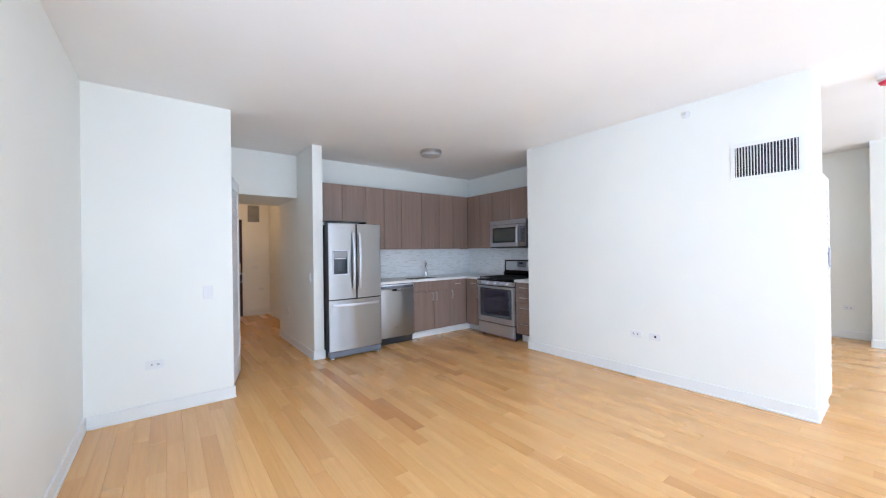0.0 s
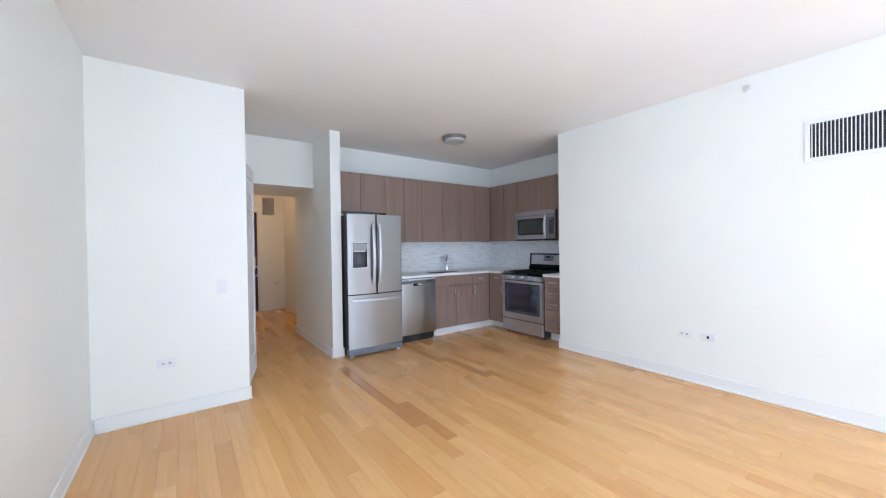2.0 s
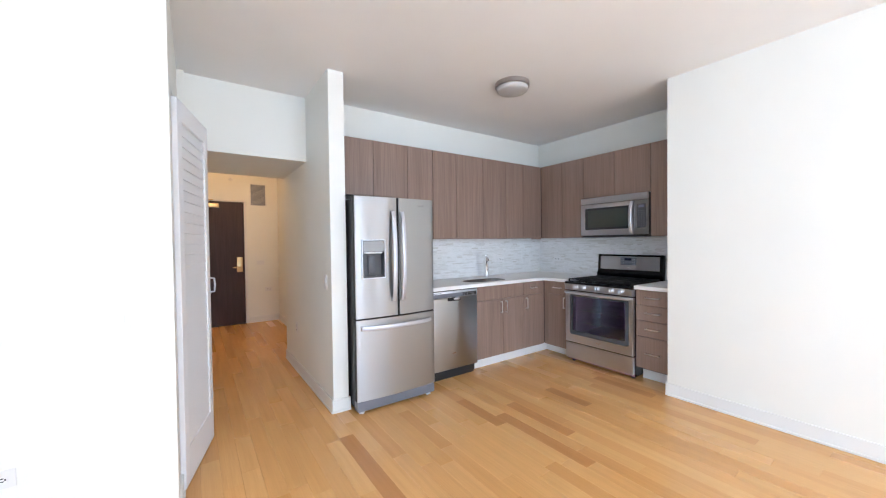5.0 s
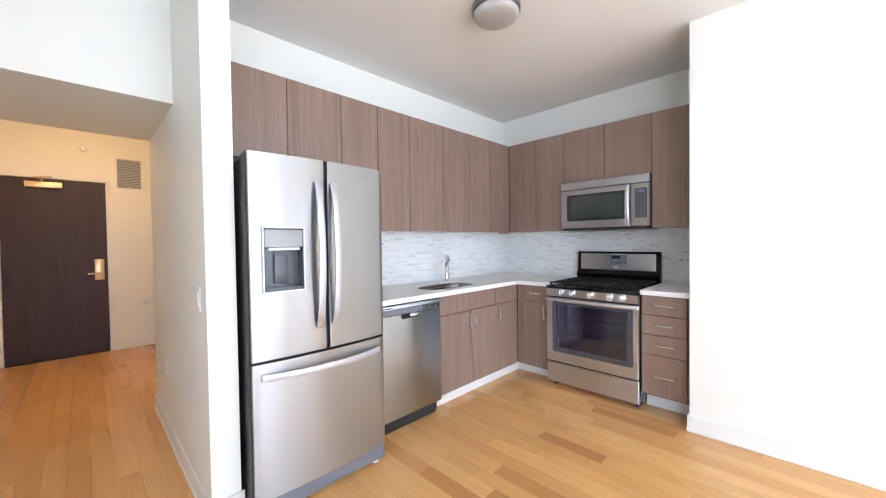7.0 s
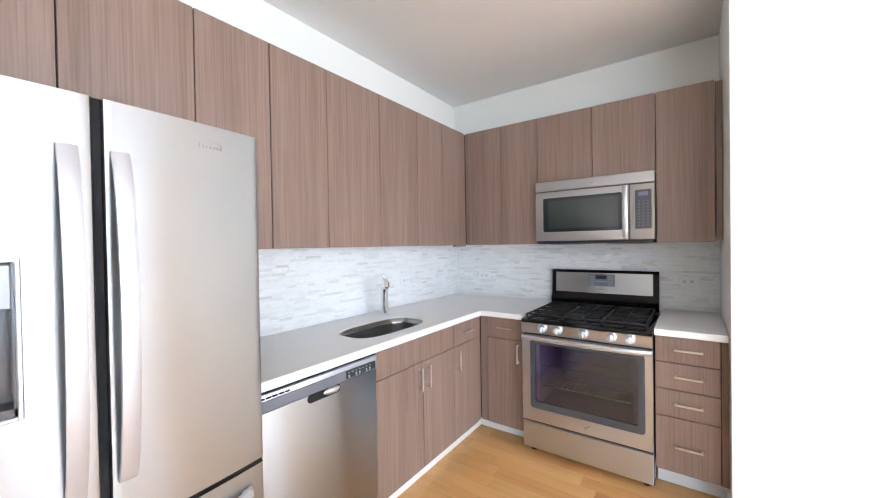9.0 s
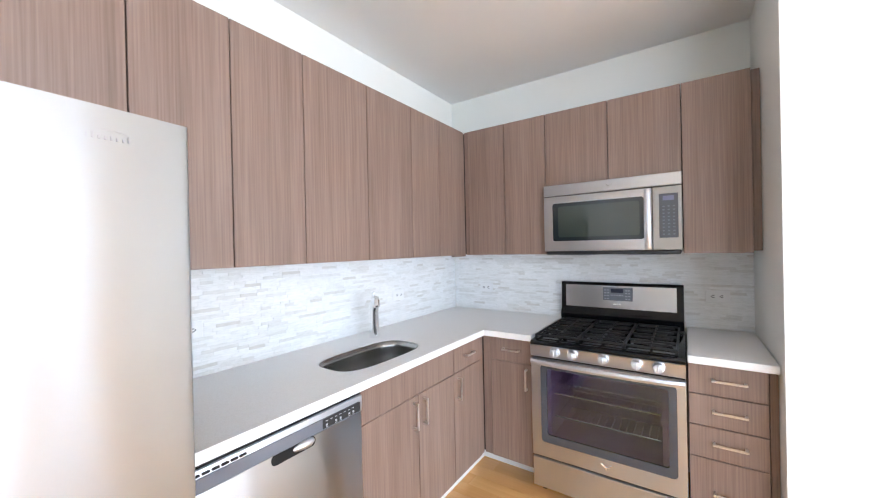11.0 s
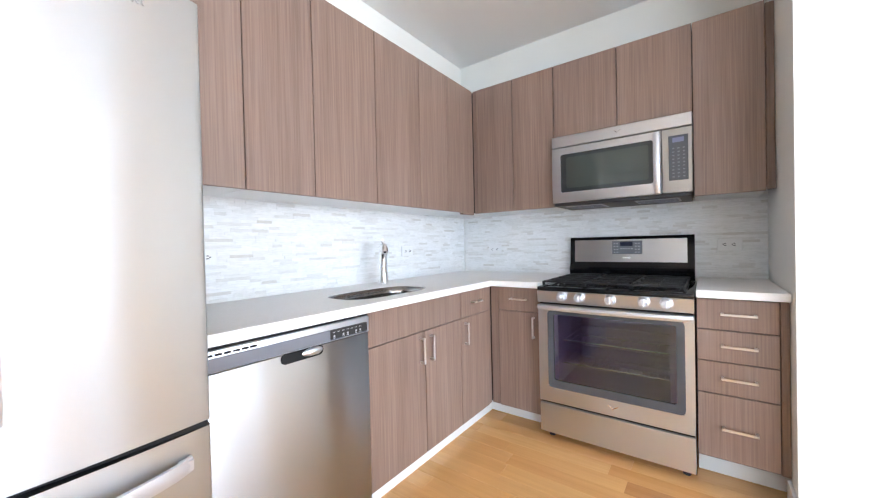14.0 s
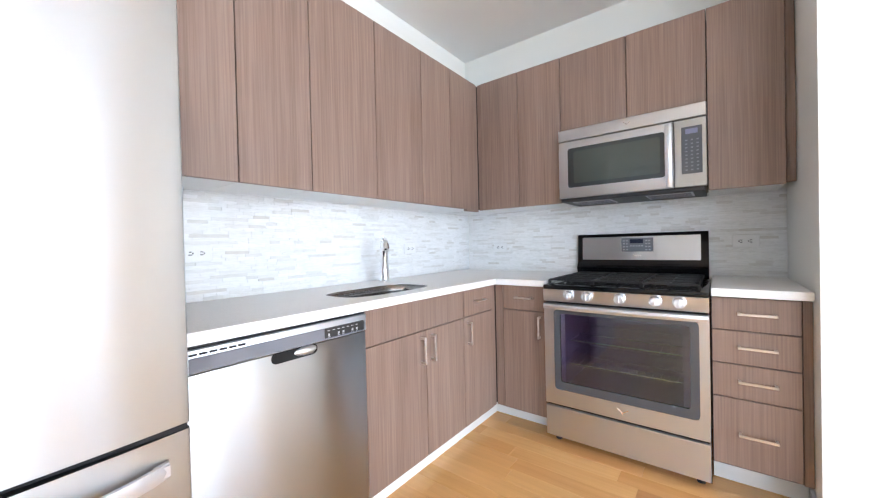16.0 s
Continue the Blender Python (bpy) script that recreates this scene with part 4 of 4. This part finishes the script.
for r_ in range(9):
    for k in range(3):
        rbox(bm, MX - 0.003, MX - 0.0018, 3.771 + k * 0.024, 3.781 + k * 0.024, 1.478 + 0.019 * r_, 1.484 + 0.019 * r_)
part("buttons", bm, GREY_PLASTIC, kp)
bm = bmesh.new()
rbox(bm, MX + 0.004, XE - 0.02, MY0 + 0.01, MY1 - 0.01, MZ0 - 0.022, MZ0 - 0.001, 0.003)
part("base_plate", bm, RUBBER, mw, "black underside")
for y in (3.80, 4.20):
    flt = part("grease_filter", B(MX + 0.05, MX + 0.26, y, y + 0.22, MZ0 - 0.025, MZ0 - 0.0215, b=0.001), LIGHT_GREY, mw)
    for k in range(9):
        part("slat", B(MX + 0.062 + k * 0.021, MX + 0.070 + k * 0.021, y + 0.01, y + 0.21, MZ0 - 0.0275, MZ0 - 0.0248), GREY_PLASTIC, flt)
bm = bmesh.new()
tube(bm, [(MX - 0.003, 4.115, 1.79), (MX - 0.004, 4.098, 1.776), (MX - 0.003, 4.08, 1.79)], 0.002, 6)
part("badge", bm, CHROME, mw, "small plain badge")


# ceiling lamps
def ceiling_lamp(x, y, label, emit=None):
    lamp = thing("ceiling_lamp", (x, y, CEIL), label, "ceiling lamp")
    bm = bmesh.new()
    tube(bm, [(x, y, CEIL), (x, y, CEIL - 0.034), (x, y, CEIL - 0.040)], [0.145, 0.145, 0.138], 48)
    part("rim", bm, RIM, lamp, "brushed nickel rim")
    bm = bmesh.new()
    pts, rs = [], []
    for d, r_ in ((0.030, 0.134), (0.052, 0.134), (0.062, 0.131), (0.069, 0.124), (0.074, 0.108), (0.077, 0.07), (0.078, 0.02)):
        pts.append((x, y, CEIL - d))
        rs.append(r_)
    tube(bm, pts, rs, 48)
    part("diffuser", bm, emit or DIFFUSER, lamp, "frosted drum diffuser")
    return lamp


ceiling_lamp(3.16, 4.19, "round flush ceiling lamp with frosted shade and nickel rim, off")
LIT = mat("lit_diffuser", (0.8, 0.7, 0.6), 0.4)
_b = LIT.node_tree.nodes["Principled BSDF"]
_b.inputs["Emission Color"].default_value = (1, 0.6, 0.3, 1)
_b.inputs["Emission Strength"].default_value = 1.5
ceiling_lamp(1.35, 7.6, "round flush hallway ceiling lamp, warm and lit", LIT)


# outlets and switches
def wall_plate(kind, x, y, z, face, long_h=True, label=""):
    """A cover plate on a wall; face is the way it looks: -x, -y or +x."""
    w, h = (0.117, 0.072) if long_h else (0.072, 0.117)
    t = thing(kind, (x, y, z), label, "outlet" if "outlet" in kind else "switch", "wall outlets" if kind == "outlet" else "")

    def bx(bm, u0, u1, v0, v1, d0, d1, b=0.0):
        if face == "-y":
            rbox(bm, x + u0, x + u1, y - d1, y - d0, z + v0, z + v1, b)
        elif face == "-x":
            rbox(bm, x - d1, x - d0, y + u0, y + u1, z + v0, z + v1, b)
        else:
            rbox(bm, x + d0, x + d1, y + u0, y + u1, z + v0, z + v1, b)
        return bm
    part("cover_plate", bx(bmesh.new(), -w / 2, w / 2, -h / 2, h / 2, 0, 0.006, 0.002), PLATE, t)
    if kind == "outlet":
        for s in (-1, 1):
            du, dv = (s * 0.021, 0) if long_h else (0, s * 0.021)
            o = part("socket", bx(bmesh.new(), du - 0.015, du + 0.015, dv - 0.014, dv + 0.014, 0.0055, 0.008, 0.0008), PLATE, t)
            bm = bmesh.new()
            if long_h:
                bx(bm, du - 0.005, du + 0.005, dv + 0.0040, dv + 0.0078, 0.0075, 0.0086)
                bx(bm, du - 0.006, du + 0.006, dv - 0.0078, dv - 0.0040, 0.0075, 0.0086)
                bx(bm, du + 0.007, du + 0.012, dv - 0.0032, dv + 0.0032, 0.0075, 0.0086)
            else:
                bx(bm, du - 0.0072, du - 0.0045, dv - 0.005, dv + 0.005, 0.0075, 0.0086)
                bx(bm, du + 0.0045, du + 0.0072, dv - 0.005, dv + 0.005, 0.0075, 0.0086)
                bx(bm, du - 0.0015, du + 0.0015, dv - 0.010, dv - 0.007, 0.0075, 0.0086)
            part("slots", bm, SLOT, o)
    elif kind == "light_switch":
        part("rocker", bx(bmesh.new(), -0.016, 0.016, -0.033, 0.033, 0.0055, 0.011, 0.0015), PLATE, t)
    elif kind == "cable_outlet":
        part("jack", bx(bmesh.new(), -0.014, 0.004, -0.012, 0.012, 0.0055, 0.0085, 0.001), SLOT, t)
    return t


TS = 0.0055
wall_plate("outlet", 2.885, YN - TS, 1.112, "-y", True, "white duplex outlet on the mosaic backsplash beside the refrigerator")
wall_plate("outlet", 4.19, YN - TS, 1.105, "-y", True, "white duplex outlet on the mosaic backsplash beside the faucet")
wall_plate("outlet", XE - TS, 5.115, 1.095, "-x", True, "white duplex outlet on the mosaic backsplash near the corner")
wall_plate("outlet", XE - TS, 3.575, 1.108, "-x", True, "white duplex outlet on the mosaic backsplash beside the range")
wall_plate("outlet", 0.213, YP, 0.425, "-y", True, "white duplex outlet low on the white living room wall")
wall_plate("light_switch", 0.595, YP, 1.0, "-y", False, "white rocker switch on the white living room wall")
wall_plate("outlet", XW, 2.0, 0.447, "-x", True, "white duplex outlet low on the long white wall")
wall_plate("cable_outlet", XW, 1.817, 0.447, "-x", True, "white cable wall plate with dark jack, low on the long wall")
wall_plate("light_switch", SX0, 4.93, 1.03, "-x", False, "white rocker switch on the hallway side of the stub wall")
wall_plate("outlet", SX0, 5.98, 0.46, "-x", False, "white duplex outlet low in the hallway")
wall_plate("outlet", 8.09, 0.78, 0.44, "-x", True, "white duplex outlet low on the far room wall")
wall_plate("light_switch", 1.82, DY, 1.03, "-y", True, "white blank cover plate beside the brown entry door")
wall_plate("outlet", 1.94, DY, 0.56, "-y", True, "white duplex outlet beside the entry door")

# air vent on the long wall
vt = thing("air_vent", (XW, 0.95, 1.92), "white metal air vent with dark slots on the long white wall", "air vent")
VY0, VY1, VZ0, VZ1 = 0.752, 1.150, 1.942, 2.195
bm = bmesh.new()
for a in ((VY0 - 0.03, VY1 + 0.03, VZ0 - 0.03, VZ0), (VY0 - 0.03, VY1 + 0.03, VZ1, VZ1 + 0.03), (VY0 - 0.03, VY0, VZ0, VZ1), (VY1, VY1 + 0.03, VZ0, VZ1)):
    rbox(bm, XW - 0.008, XW, *a, 0.002)
part("frame", bm, TRIM, vt)
# Black sheet on the solid wall, in place of a shaded duct.
part("duct_shade", B(XW - 0.0015, XW - 0.0003, VY0, VY1, VZ0, VZ1), SLOT, vt)
nv = 20
for k in range(nv):
    y = VY0 + (VY1 - VY0) * (k + 0.5) / nv
    part("slat", B(XW - 0.007, XW - 0.002, y - 0.0028, y + 0.0028, VZ0, VZ1), TRIM, vt)
for k in range(13):
    z = VZ0 + (VZ1 - VZ0) * (k + 0.5) / 13
    part("cross_bar", B(XW - 0.0022, XW - 0.0012, VY0, VY1, z - 0.0012, z + 0.0012), GREY_PLASTIC, vt)

# sidewall sprinkler
sp = thing("sprinkler", (XW, 1.515, 2.60), "small white and chrome sidewall sprinkler head on the long wall", "sprinkler")
bm = bmesh.new()
tube(bm, [(XW, 1.515, 2.60), (XW - 0.006, 1.515, 2.60), (XW - 0.012, 1.515, 2.60)], [0.038, 0.036, 0.02], 24)
part("escutcheon", bm, PLATE, sp)
bm = bmesh.new()
tube(bm, [(XW - 0.01, 1.515, 2.60), (XW - 0.05, 1.515, 2.60)], 0.009, 10)
rbox(bm, XW - 0.058, XW - 0.052, 1.495, 1.535, 2.593, 2.612, 0.001)
part("head", bm, CHROME, sp)
sp = thing("sprinkler", (1.40, DY, 2.44), "small white sidewall sprinkler above the brown entry door", "sprinkler")
bm = bmesh.new()
tube(bm, [(1.40, DY, 2.44), (1.40, DY - 0.006, 2.44), (1.40, DY - 0.012, 2.44)], [0.034, 0.032, 0.018], 20)
part("escutcheon", bm, PLATE, sp)
bm = bmesh.new()
tube(bm, [(1.40, DY - 0.01, 2.44), (1.40, DY - 0.045, 2.44)], 0.009, 10)
part("head", bm, CHROME, sp)
# hall vent
hv = thing("air_vent", (1.8, DY, 2.0), "square beige metal air vent high beside the entry door", "air vent")
HV = (1.69, 1.915, 2.02, 2.375)
bm = bmesh.new()
for a in ((HV[0] - 0.018, HV[1] + 0.018, HV[2] - 0.018, HV[2]), (HV[0] - 0.018, HV[1] + 0.018, HV[3], HV[3] + 0.018), (HV[0] - 0.018, HV[0], HV[2], HV[3]), (HV[1], HV[1] + 0.018, HV[2], HV[3])):
    rbox(bm, a[0], a[1], DY - 0.008, DY, a[2], a[3], 0.002)
part("frame", bm, TRIM, hv)
# Grey sheet on the solid wall stands for shade behind the slats.
part("duct_shade", B(HV[0], HV[1], DY - 0.0015, DY - 0.0003, HV[2], HV[3]), GREY_PLASTIC, hv)
for k in range(18):
    z = HV[2] + (HV[3] - HV[2]) * (k + 0.5) / 18
    part("slat", B(HV[0], HV[1], DY - 0.008, DY - 0.002, z - 0.005, z + 0.004), LIGHT_GREY, hv)

# entry door
ed = tagged(thing("door_1", ((DX0 + DX1) / 2, DY, 0), "", ""), kind="structure")
bm = bmesh.new()
rbox(bm, DX0 - 0.04, DX0 - 0.003, DY - 0.012, DY + 0.10, 0, DZ + 0.003, 0.003)
rbox(bm, DX1 + 0.003, DX1 + 0.04, DY - 0.012, DY + 0.10, 0, DZ + 0.003, 0.003)
rbox(bm, DX0 - 0.04, DX1 + 0.04, DY - 0.012, DY + 0.10, DZ + 0.003, DZ + 0.04, 0.003)
part("door_frame", bm, TRIM, ed)
leaf = part("door_leaf", B(DX0, DX1, DY + 0.005, DY + 0.05, 0.012, DZ, b=0.003), DOOR_DARK, ed, "dark brown veneer entry door, closed")
part("lock_plate", B(1.462, 1.548, DY - 0.010, DY + 0.004, 0.885, 1.135, b=0.006, seg=2), BRASS, leaf, "brass lock plate")
bm = bmesh.new()
tube(bm, [(1.505, DY - 0.01, 0.965), (1.505, DY - 0.055, 0.965), (1.49, DY - 0.062, 0.965), (1.40, DY - 0.062, 0.965)], [0.012, 0.011, 0.010, 0.008], 12)
part("lever", bm, BRASS, leaf)
part("closer_box", B(0.93, 1.22, DY - 0.055, DY + 0.004, 1.955, 2.02, b=0.006, seg=2), BRASS, leaf, "brass-coloured door closer")
bm = bmesh.new()
tube(bm, [(1.06, DY - 0.04, 2.02), (1.06, DY - 0.04, 2.05), (1.00, DY - 0.13, 2.055), (1.14, DY - 0.03, 2.085)], 0.008, 8)
part("closer_arm", bm, BRASS, leaf)
part("threshold", B(DX0, DX1, DY - 0.01, DY + 0.10, 0.0, 0.010), RUBBER, ed)


# louvred bifold closet doors
def louvred_leaf(parent, p0, p1, z0, z1, th=0.03):
    """One louvred leaf from p0 to p1 in plan."""
    a, b = Vector((*p0, 0)), Vector((*p1, 0))
    d = (b - a).normalized()
    nrm = Vector((-d.y, d.x, 0))
    L = (b - a).length
    M = Matrix(((d.x, nrm.x, 0, a.x), (d.y, nrm.y, 0, a.y), (0, 0, 1, 0), (0, 0, 0, 1)))

    def put(name, bm, material, par, label=""):
        bmesh.ops.transform(bm, matrix=M, verts=bm.verts)
        return part(name, bm, material, par, label)
    bm = bmesh.new()
    s = 0.07 if L > 0.5 else 0.045
    rbox(bm, 0, s, -th / 2, th / 2, z0, z1, 0.002)
    rbox(bm, L - s, L, -th / 2, th / 2, z0, z1, 0.002)
    rbox(bm, s, L - s, -th / 2, th / 2, z1 - 0.11, z1, 0.002)
    rbox(bm, s, L - s, -th / 2, th / 2, z0, z0 + 0.20, 0.002)
    lf = put("leaf", bm, DOOR_WHITE, parent, "white louvred leaf")
    n = int((z1 - z0 - 0.31) / 0.0595)
    for k in range(n):
        z = z0 + 0.20 + (z1 - z0 - 0.31) * (k + 0.5) / n
        bm = bmesh.new()
        prism(bm, [(0.010, z - 0.042), (0.004, z - 0.044), (-0.009, z + 0.041), (-0.003, z + 0.044)], "x", s - 0.001, L - s + 0.001)
        put("slat", bm, DOOR_WHITE, lf)
    return lf, put


cd = thing("closet_door", (XC, 4.9, 0), "white louvred bifold closet door, partly folded out beside the hallway", "closet door")
P0, P1, P2 = (0.800, 4.364), (0.948, 4.928), (0.812, 5.40)
lf, put = louvred_leaf(cd, P1, P0, 0.012, 2.135)
bm = bmesh.new()
tube(bm, [(0.045, 0.012, 1.02), (0.045, 0.048, 1.025), (0.045, 0.052, 1.07), (0.045, 0.048, 1.115), (0.045, 0.012, 1.12)], 0.006, 8)
put("handle", bm, STEEL_BRIGHT, lf, "small metal pull handle")
louvred_leaf(cd, P2, P1, 0.012, 2.135)
part("track", B(XC - 0.05, XC - 0.02, 4.37, 5.41, 2.17, 2.199), LIGHT_GREY, cd)

cd2 = thing("closet_door", (4.5, 0.66, 0.13), "white louvred mechanical closet door on the bright end of the long wall", "closet door")
louvred_leaf(cd2, (4.67, 0.652), (4.30, 0.652), 0.13, 1.90, 0.022)
bm = bmesh.new()
rbox(bm, 4.265, 4.298, 0.660, 0.6795, 0.11, 1.94, 0.002)
rbox(bm, 4.298, 4.672, 0.664, 0.6795, 0.11, 0.128, 0.002)
rbox(bm, 4.298, 4.672, 0.664, 0.6795, 1.905, 1.94, 0.002)
part("casing", bm, TRIM, cd2)
part("pull_plate", B(4.60, 4.64, 0.632, 0.641, 1.17, 1.33, b=0.003), LIGHT_GREY, cd2)

# red ceiling device
al = thing("fire_alarm", (4.86, 0.33, CEIL), "white ceiling fire alarm with a red lens", "fire alarm")
bm = bmesh.new()
tube(bm, [(4.86, 0.33, CEIL), (4.86, 0.33, CEIL - 0.03), (4.86, 0.33, CEIL - 0.04)], [0.06, 0.06, 0.045], 24)
part("base", bm, PLATE, al)
bm = bmesh.new()
tube(bm, [(4.86, 0.33, CEIL - 0.04), (4.86, 0.33, CEIL - 0.055), (4.86, 0.33, CEIL - 0.075)], [0.02, 0.05, 0.035], 24)
part("lens", bm, RED, al)


# ---- backsplash tiles ----
tile_meshes = {}


def tile_mesh(axis, w, h):
    key = (axis, round(w, 4), round(h, 4))
    if key not in tile_meshes:
        bm = bmesh.new()
        if axis == "y":
            rbox(bm, 0, w, -0.0035, 0, 0, h, 0.0004)
        else:
            rbox(bm, -0.0035, 0, 0, w, 0, h, 0.0004)
        tile_meshes[key] = finish("tile", bm, TILE, smooth=False)
    return tile_meshes[key]


def splash(parent, axis, at_, u0, u1, z0, z1, n0, n1):
    """Strip mosaic on a wall; the tiles between n0 and n1 along it are parts, up to 150, the rest is one mesh."""
    rng = random.Random(5)
    verts, faces = [], []
    hrow, gap, th = 0.0148, 0.0008, 0.0035
    z, parts = z0, 0
    while z < z1 - 0.004:
        zt = min(z + hrow - gap, z1)
        u = u0 - rng.choice((0.0, 0.02, 0.04, 0.06))
        while u < u1:
            w = rng.choice((0.05, 0.075, 0.1, 0.1, 0.15))
            a, b = max(u, u0), min(u + w - gap, u1)
            d = th - rng.random() * 0.0008
            if b - a > 0.004:
                if n0 <= a and b <= n1 and parts < 150:
                    ob = new("tile", tile_mesh(axis, b - a, zt - z))
                    off = at_ + (th - d)
                    ob.location = (a, off, z) if axis == "y" else (off, a, z)
                    ob.parent = parent
                    parts += 1
                else:
                    i = len(verts)
                    for dd, (uu, zz) in [(0.001, q) for q in ((a, z), (b, z), (b, zt), (a, zt))] + [(d, q) for q in ((a, z), (b, z), (b, zt), (a, zt))]:
                        verts.append((uu, at_ - dd, zz) if axis == "y" else (at_ - dd, uu, zz))
                    faces += [(i + 4, i + 5, i + 6, i + 7), (i, i + 1, i + 5, i + 4), (i + 1, i + 2, i + 6, i + 5), (i + 2, i + 3, i + 7, i + 6), (i + 3, i, i + 4, i + 7)]
            u += w
        z += hrow
    me = bpy.data.meshes.new("mosaic_tiles")
    me.from_pydata(verts, [], faces)
    me.materials.append(TILE)
    bm = bmesh.new()
    bm.from_mesh(me)
    bmesh.ops.recalc_face_normals(bm, faces=bm.faces)
    bm.to_mesh(me)
    bm.free()
    ob = new("mosaic_tiles", me)
    ob.parent = parent
    return tagged(ob, "white marble strip mosaic tiles", kind="stuff")


bs = structure("wall_backsplash_north", B(2.60, XE - 0.001, YN - 0.003, YN - 0.0005, SINK_TOP + 0.001, UZ0 + 0.012), GROUT)
splash(bs, "y", YN - 0.002, 2.60, XE - 0.010, SINK_TOP + 0.002, UZ0 + 0.012, 2.85, 3.35)
bs = structure("wall_backsplash_east", B(XE - 0.003, XE - 0.0005, YR + 0.001, YN - 0.010, SINK_TOP + 0.001, UZ0 + 0.012), GROUT)
splash(bs, "x", XE - 0.002, YR + 0.001, YN - 0.010, SINK_TOP + 0.002, UZ0 + 0.012, 3.42, 3.92)

# ---- floor planks ----
floor = structure("floor", B(XL - 0.12, 8.21, -1.72, DY + 0.14, -0.12, -0.009), PLANK_BASE)
PW, gap = 0.0985, 0.0005
rng = random.Random(11)
DARK = [(1.725, 2.80, 4.40), (1.815, 2.52, 3.22), (2.95, 3.50, 4.09), (2.72, 3.88, 4.38), (3.53, 3.69, 4.10), (2.84, 3.22, 4.0), (4.08, 3.46, 4.0)]
near, far, col = [], [], 0
x = XL - 0.0855
while x < 8.1:
    y = -1.6 - rng.random() * 0.8
    fixed = [(v0, v1) for u, v0, v1 in DARK if abs(x + PW / 2 - u) < PW / 2]
    while y < DY:
        ln = rng.choice((0.45, 0.6, 0.75, 0.9, 1.05, 1.2, 1.4))
        for v0, v1 in fixed:
            if y < v0 < y + ln + 0.25:
                ln = v0 - y
            elif abs(y - v0) < 1e-6:
                ln = v1 - v0
        a, b = max(y, -1.6), min(y + ln, DY)
        if b - a > 0.05:
            cx, cy = x + PW / 2, (a + b) / 2
            dark = any(abs(a - v0) < 1e-6 and abs(b - v1) < 1e-6 for v0, v1 in fixed) or rng.random() < 0.004
            ok = XL < cx < XW + 0.1 and b > 1.1 and a < 5.0 and not (cx < XC and a > YP)
            (near if ok and len(near) < 290 else far).append((x, x + PW - gap, a, b - gap, dark))
        y += ln
    x += PW


def plank_mesh(length):
    bm = rbox(bmesh.new(), 0, PW - gap, 0, length - gap, -0.009, 0.0, 0.0005)
    return finish("plank", bm, PLANK, smooth=False)


shared = {}
for x0, x1, a, b, dark in near:
    key = (round(b - a + gap, 3), dark)
    if key not in shared:
        me = plank_mesh(key[0])
        if dark:
            me.materials.clear()
            me.materials.append(PLANK_DARK)
        shared[key] = me
    ob = new("plank", shared[key])
    ob.location = (x0, a, 0)
    ob.parent = floor
for dark, material in ((False, PLANK), (True, PLANK_DARK)):
    verts, faces = [], []
    for x0, x1, a, b, d in far:
        if d != dark:
            continue
        i = len(verts)
        verts += [(x0, a, -0.009), (x1, a, -0.009), (x1, b, -0.009), (x0, b, -0.009), (x0, a, 0), (x1, a, 0), (x1, b, 0), (x0, b, 0)]
        faces += [(i + 4, i + 5, i + 6, i + 7), (i, i + 1, i + 5, i + 4), (i + 1, i + 2, i + 6, i + 5), (i + 2, i + 3, i + 7, i + 6), (i + 3, i, i + 4, i + 7)]
    me = bpy.data.meshes.new("far_planks")
    me.from_pydata(verts, [], faces)
    me.materials.append(material)
    ob = new("far_planks", me)
    ob.parent = floor
    tagged(ob, kind="stuff")
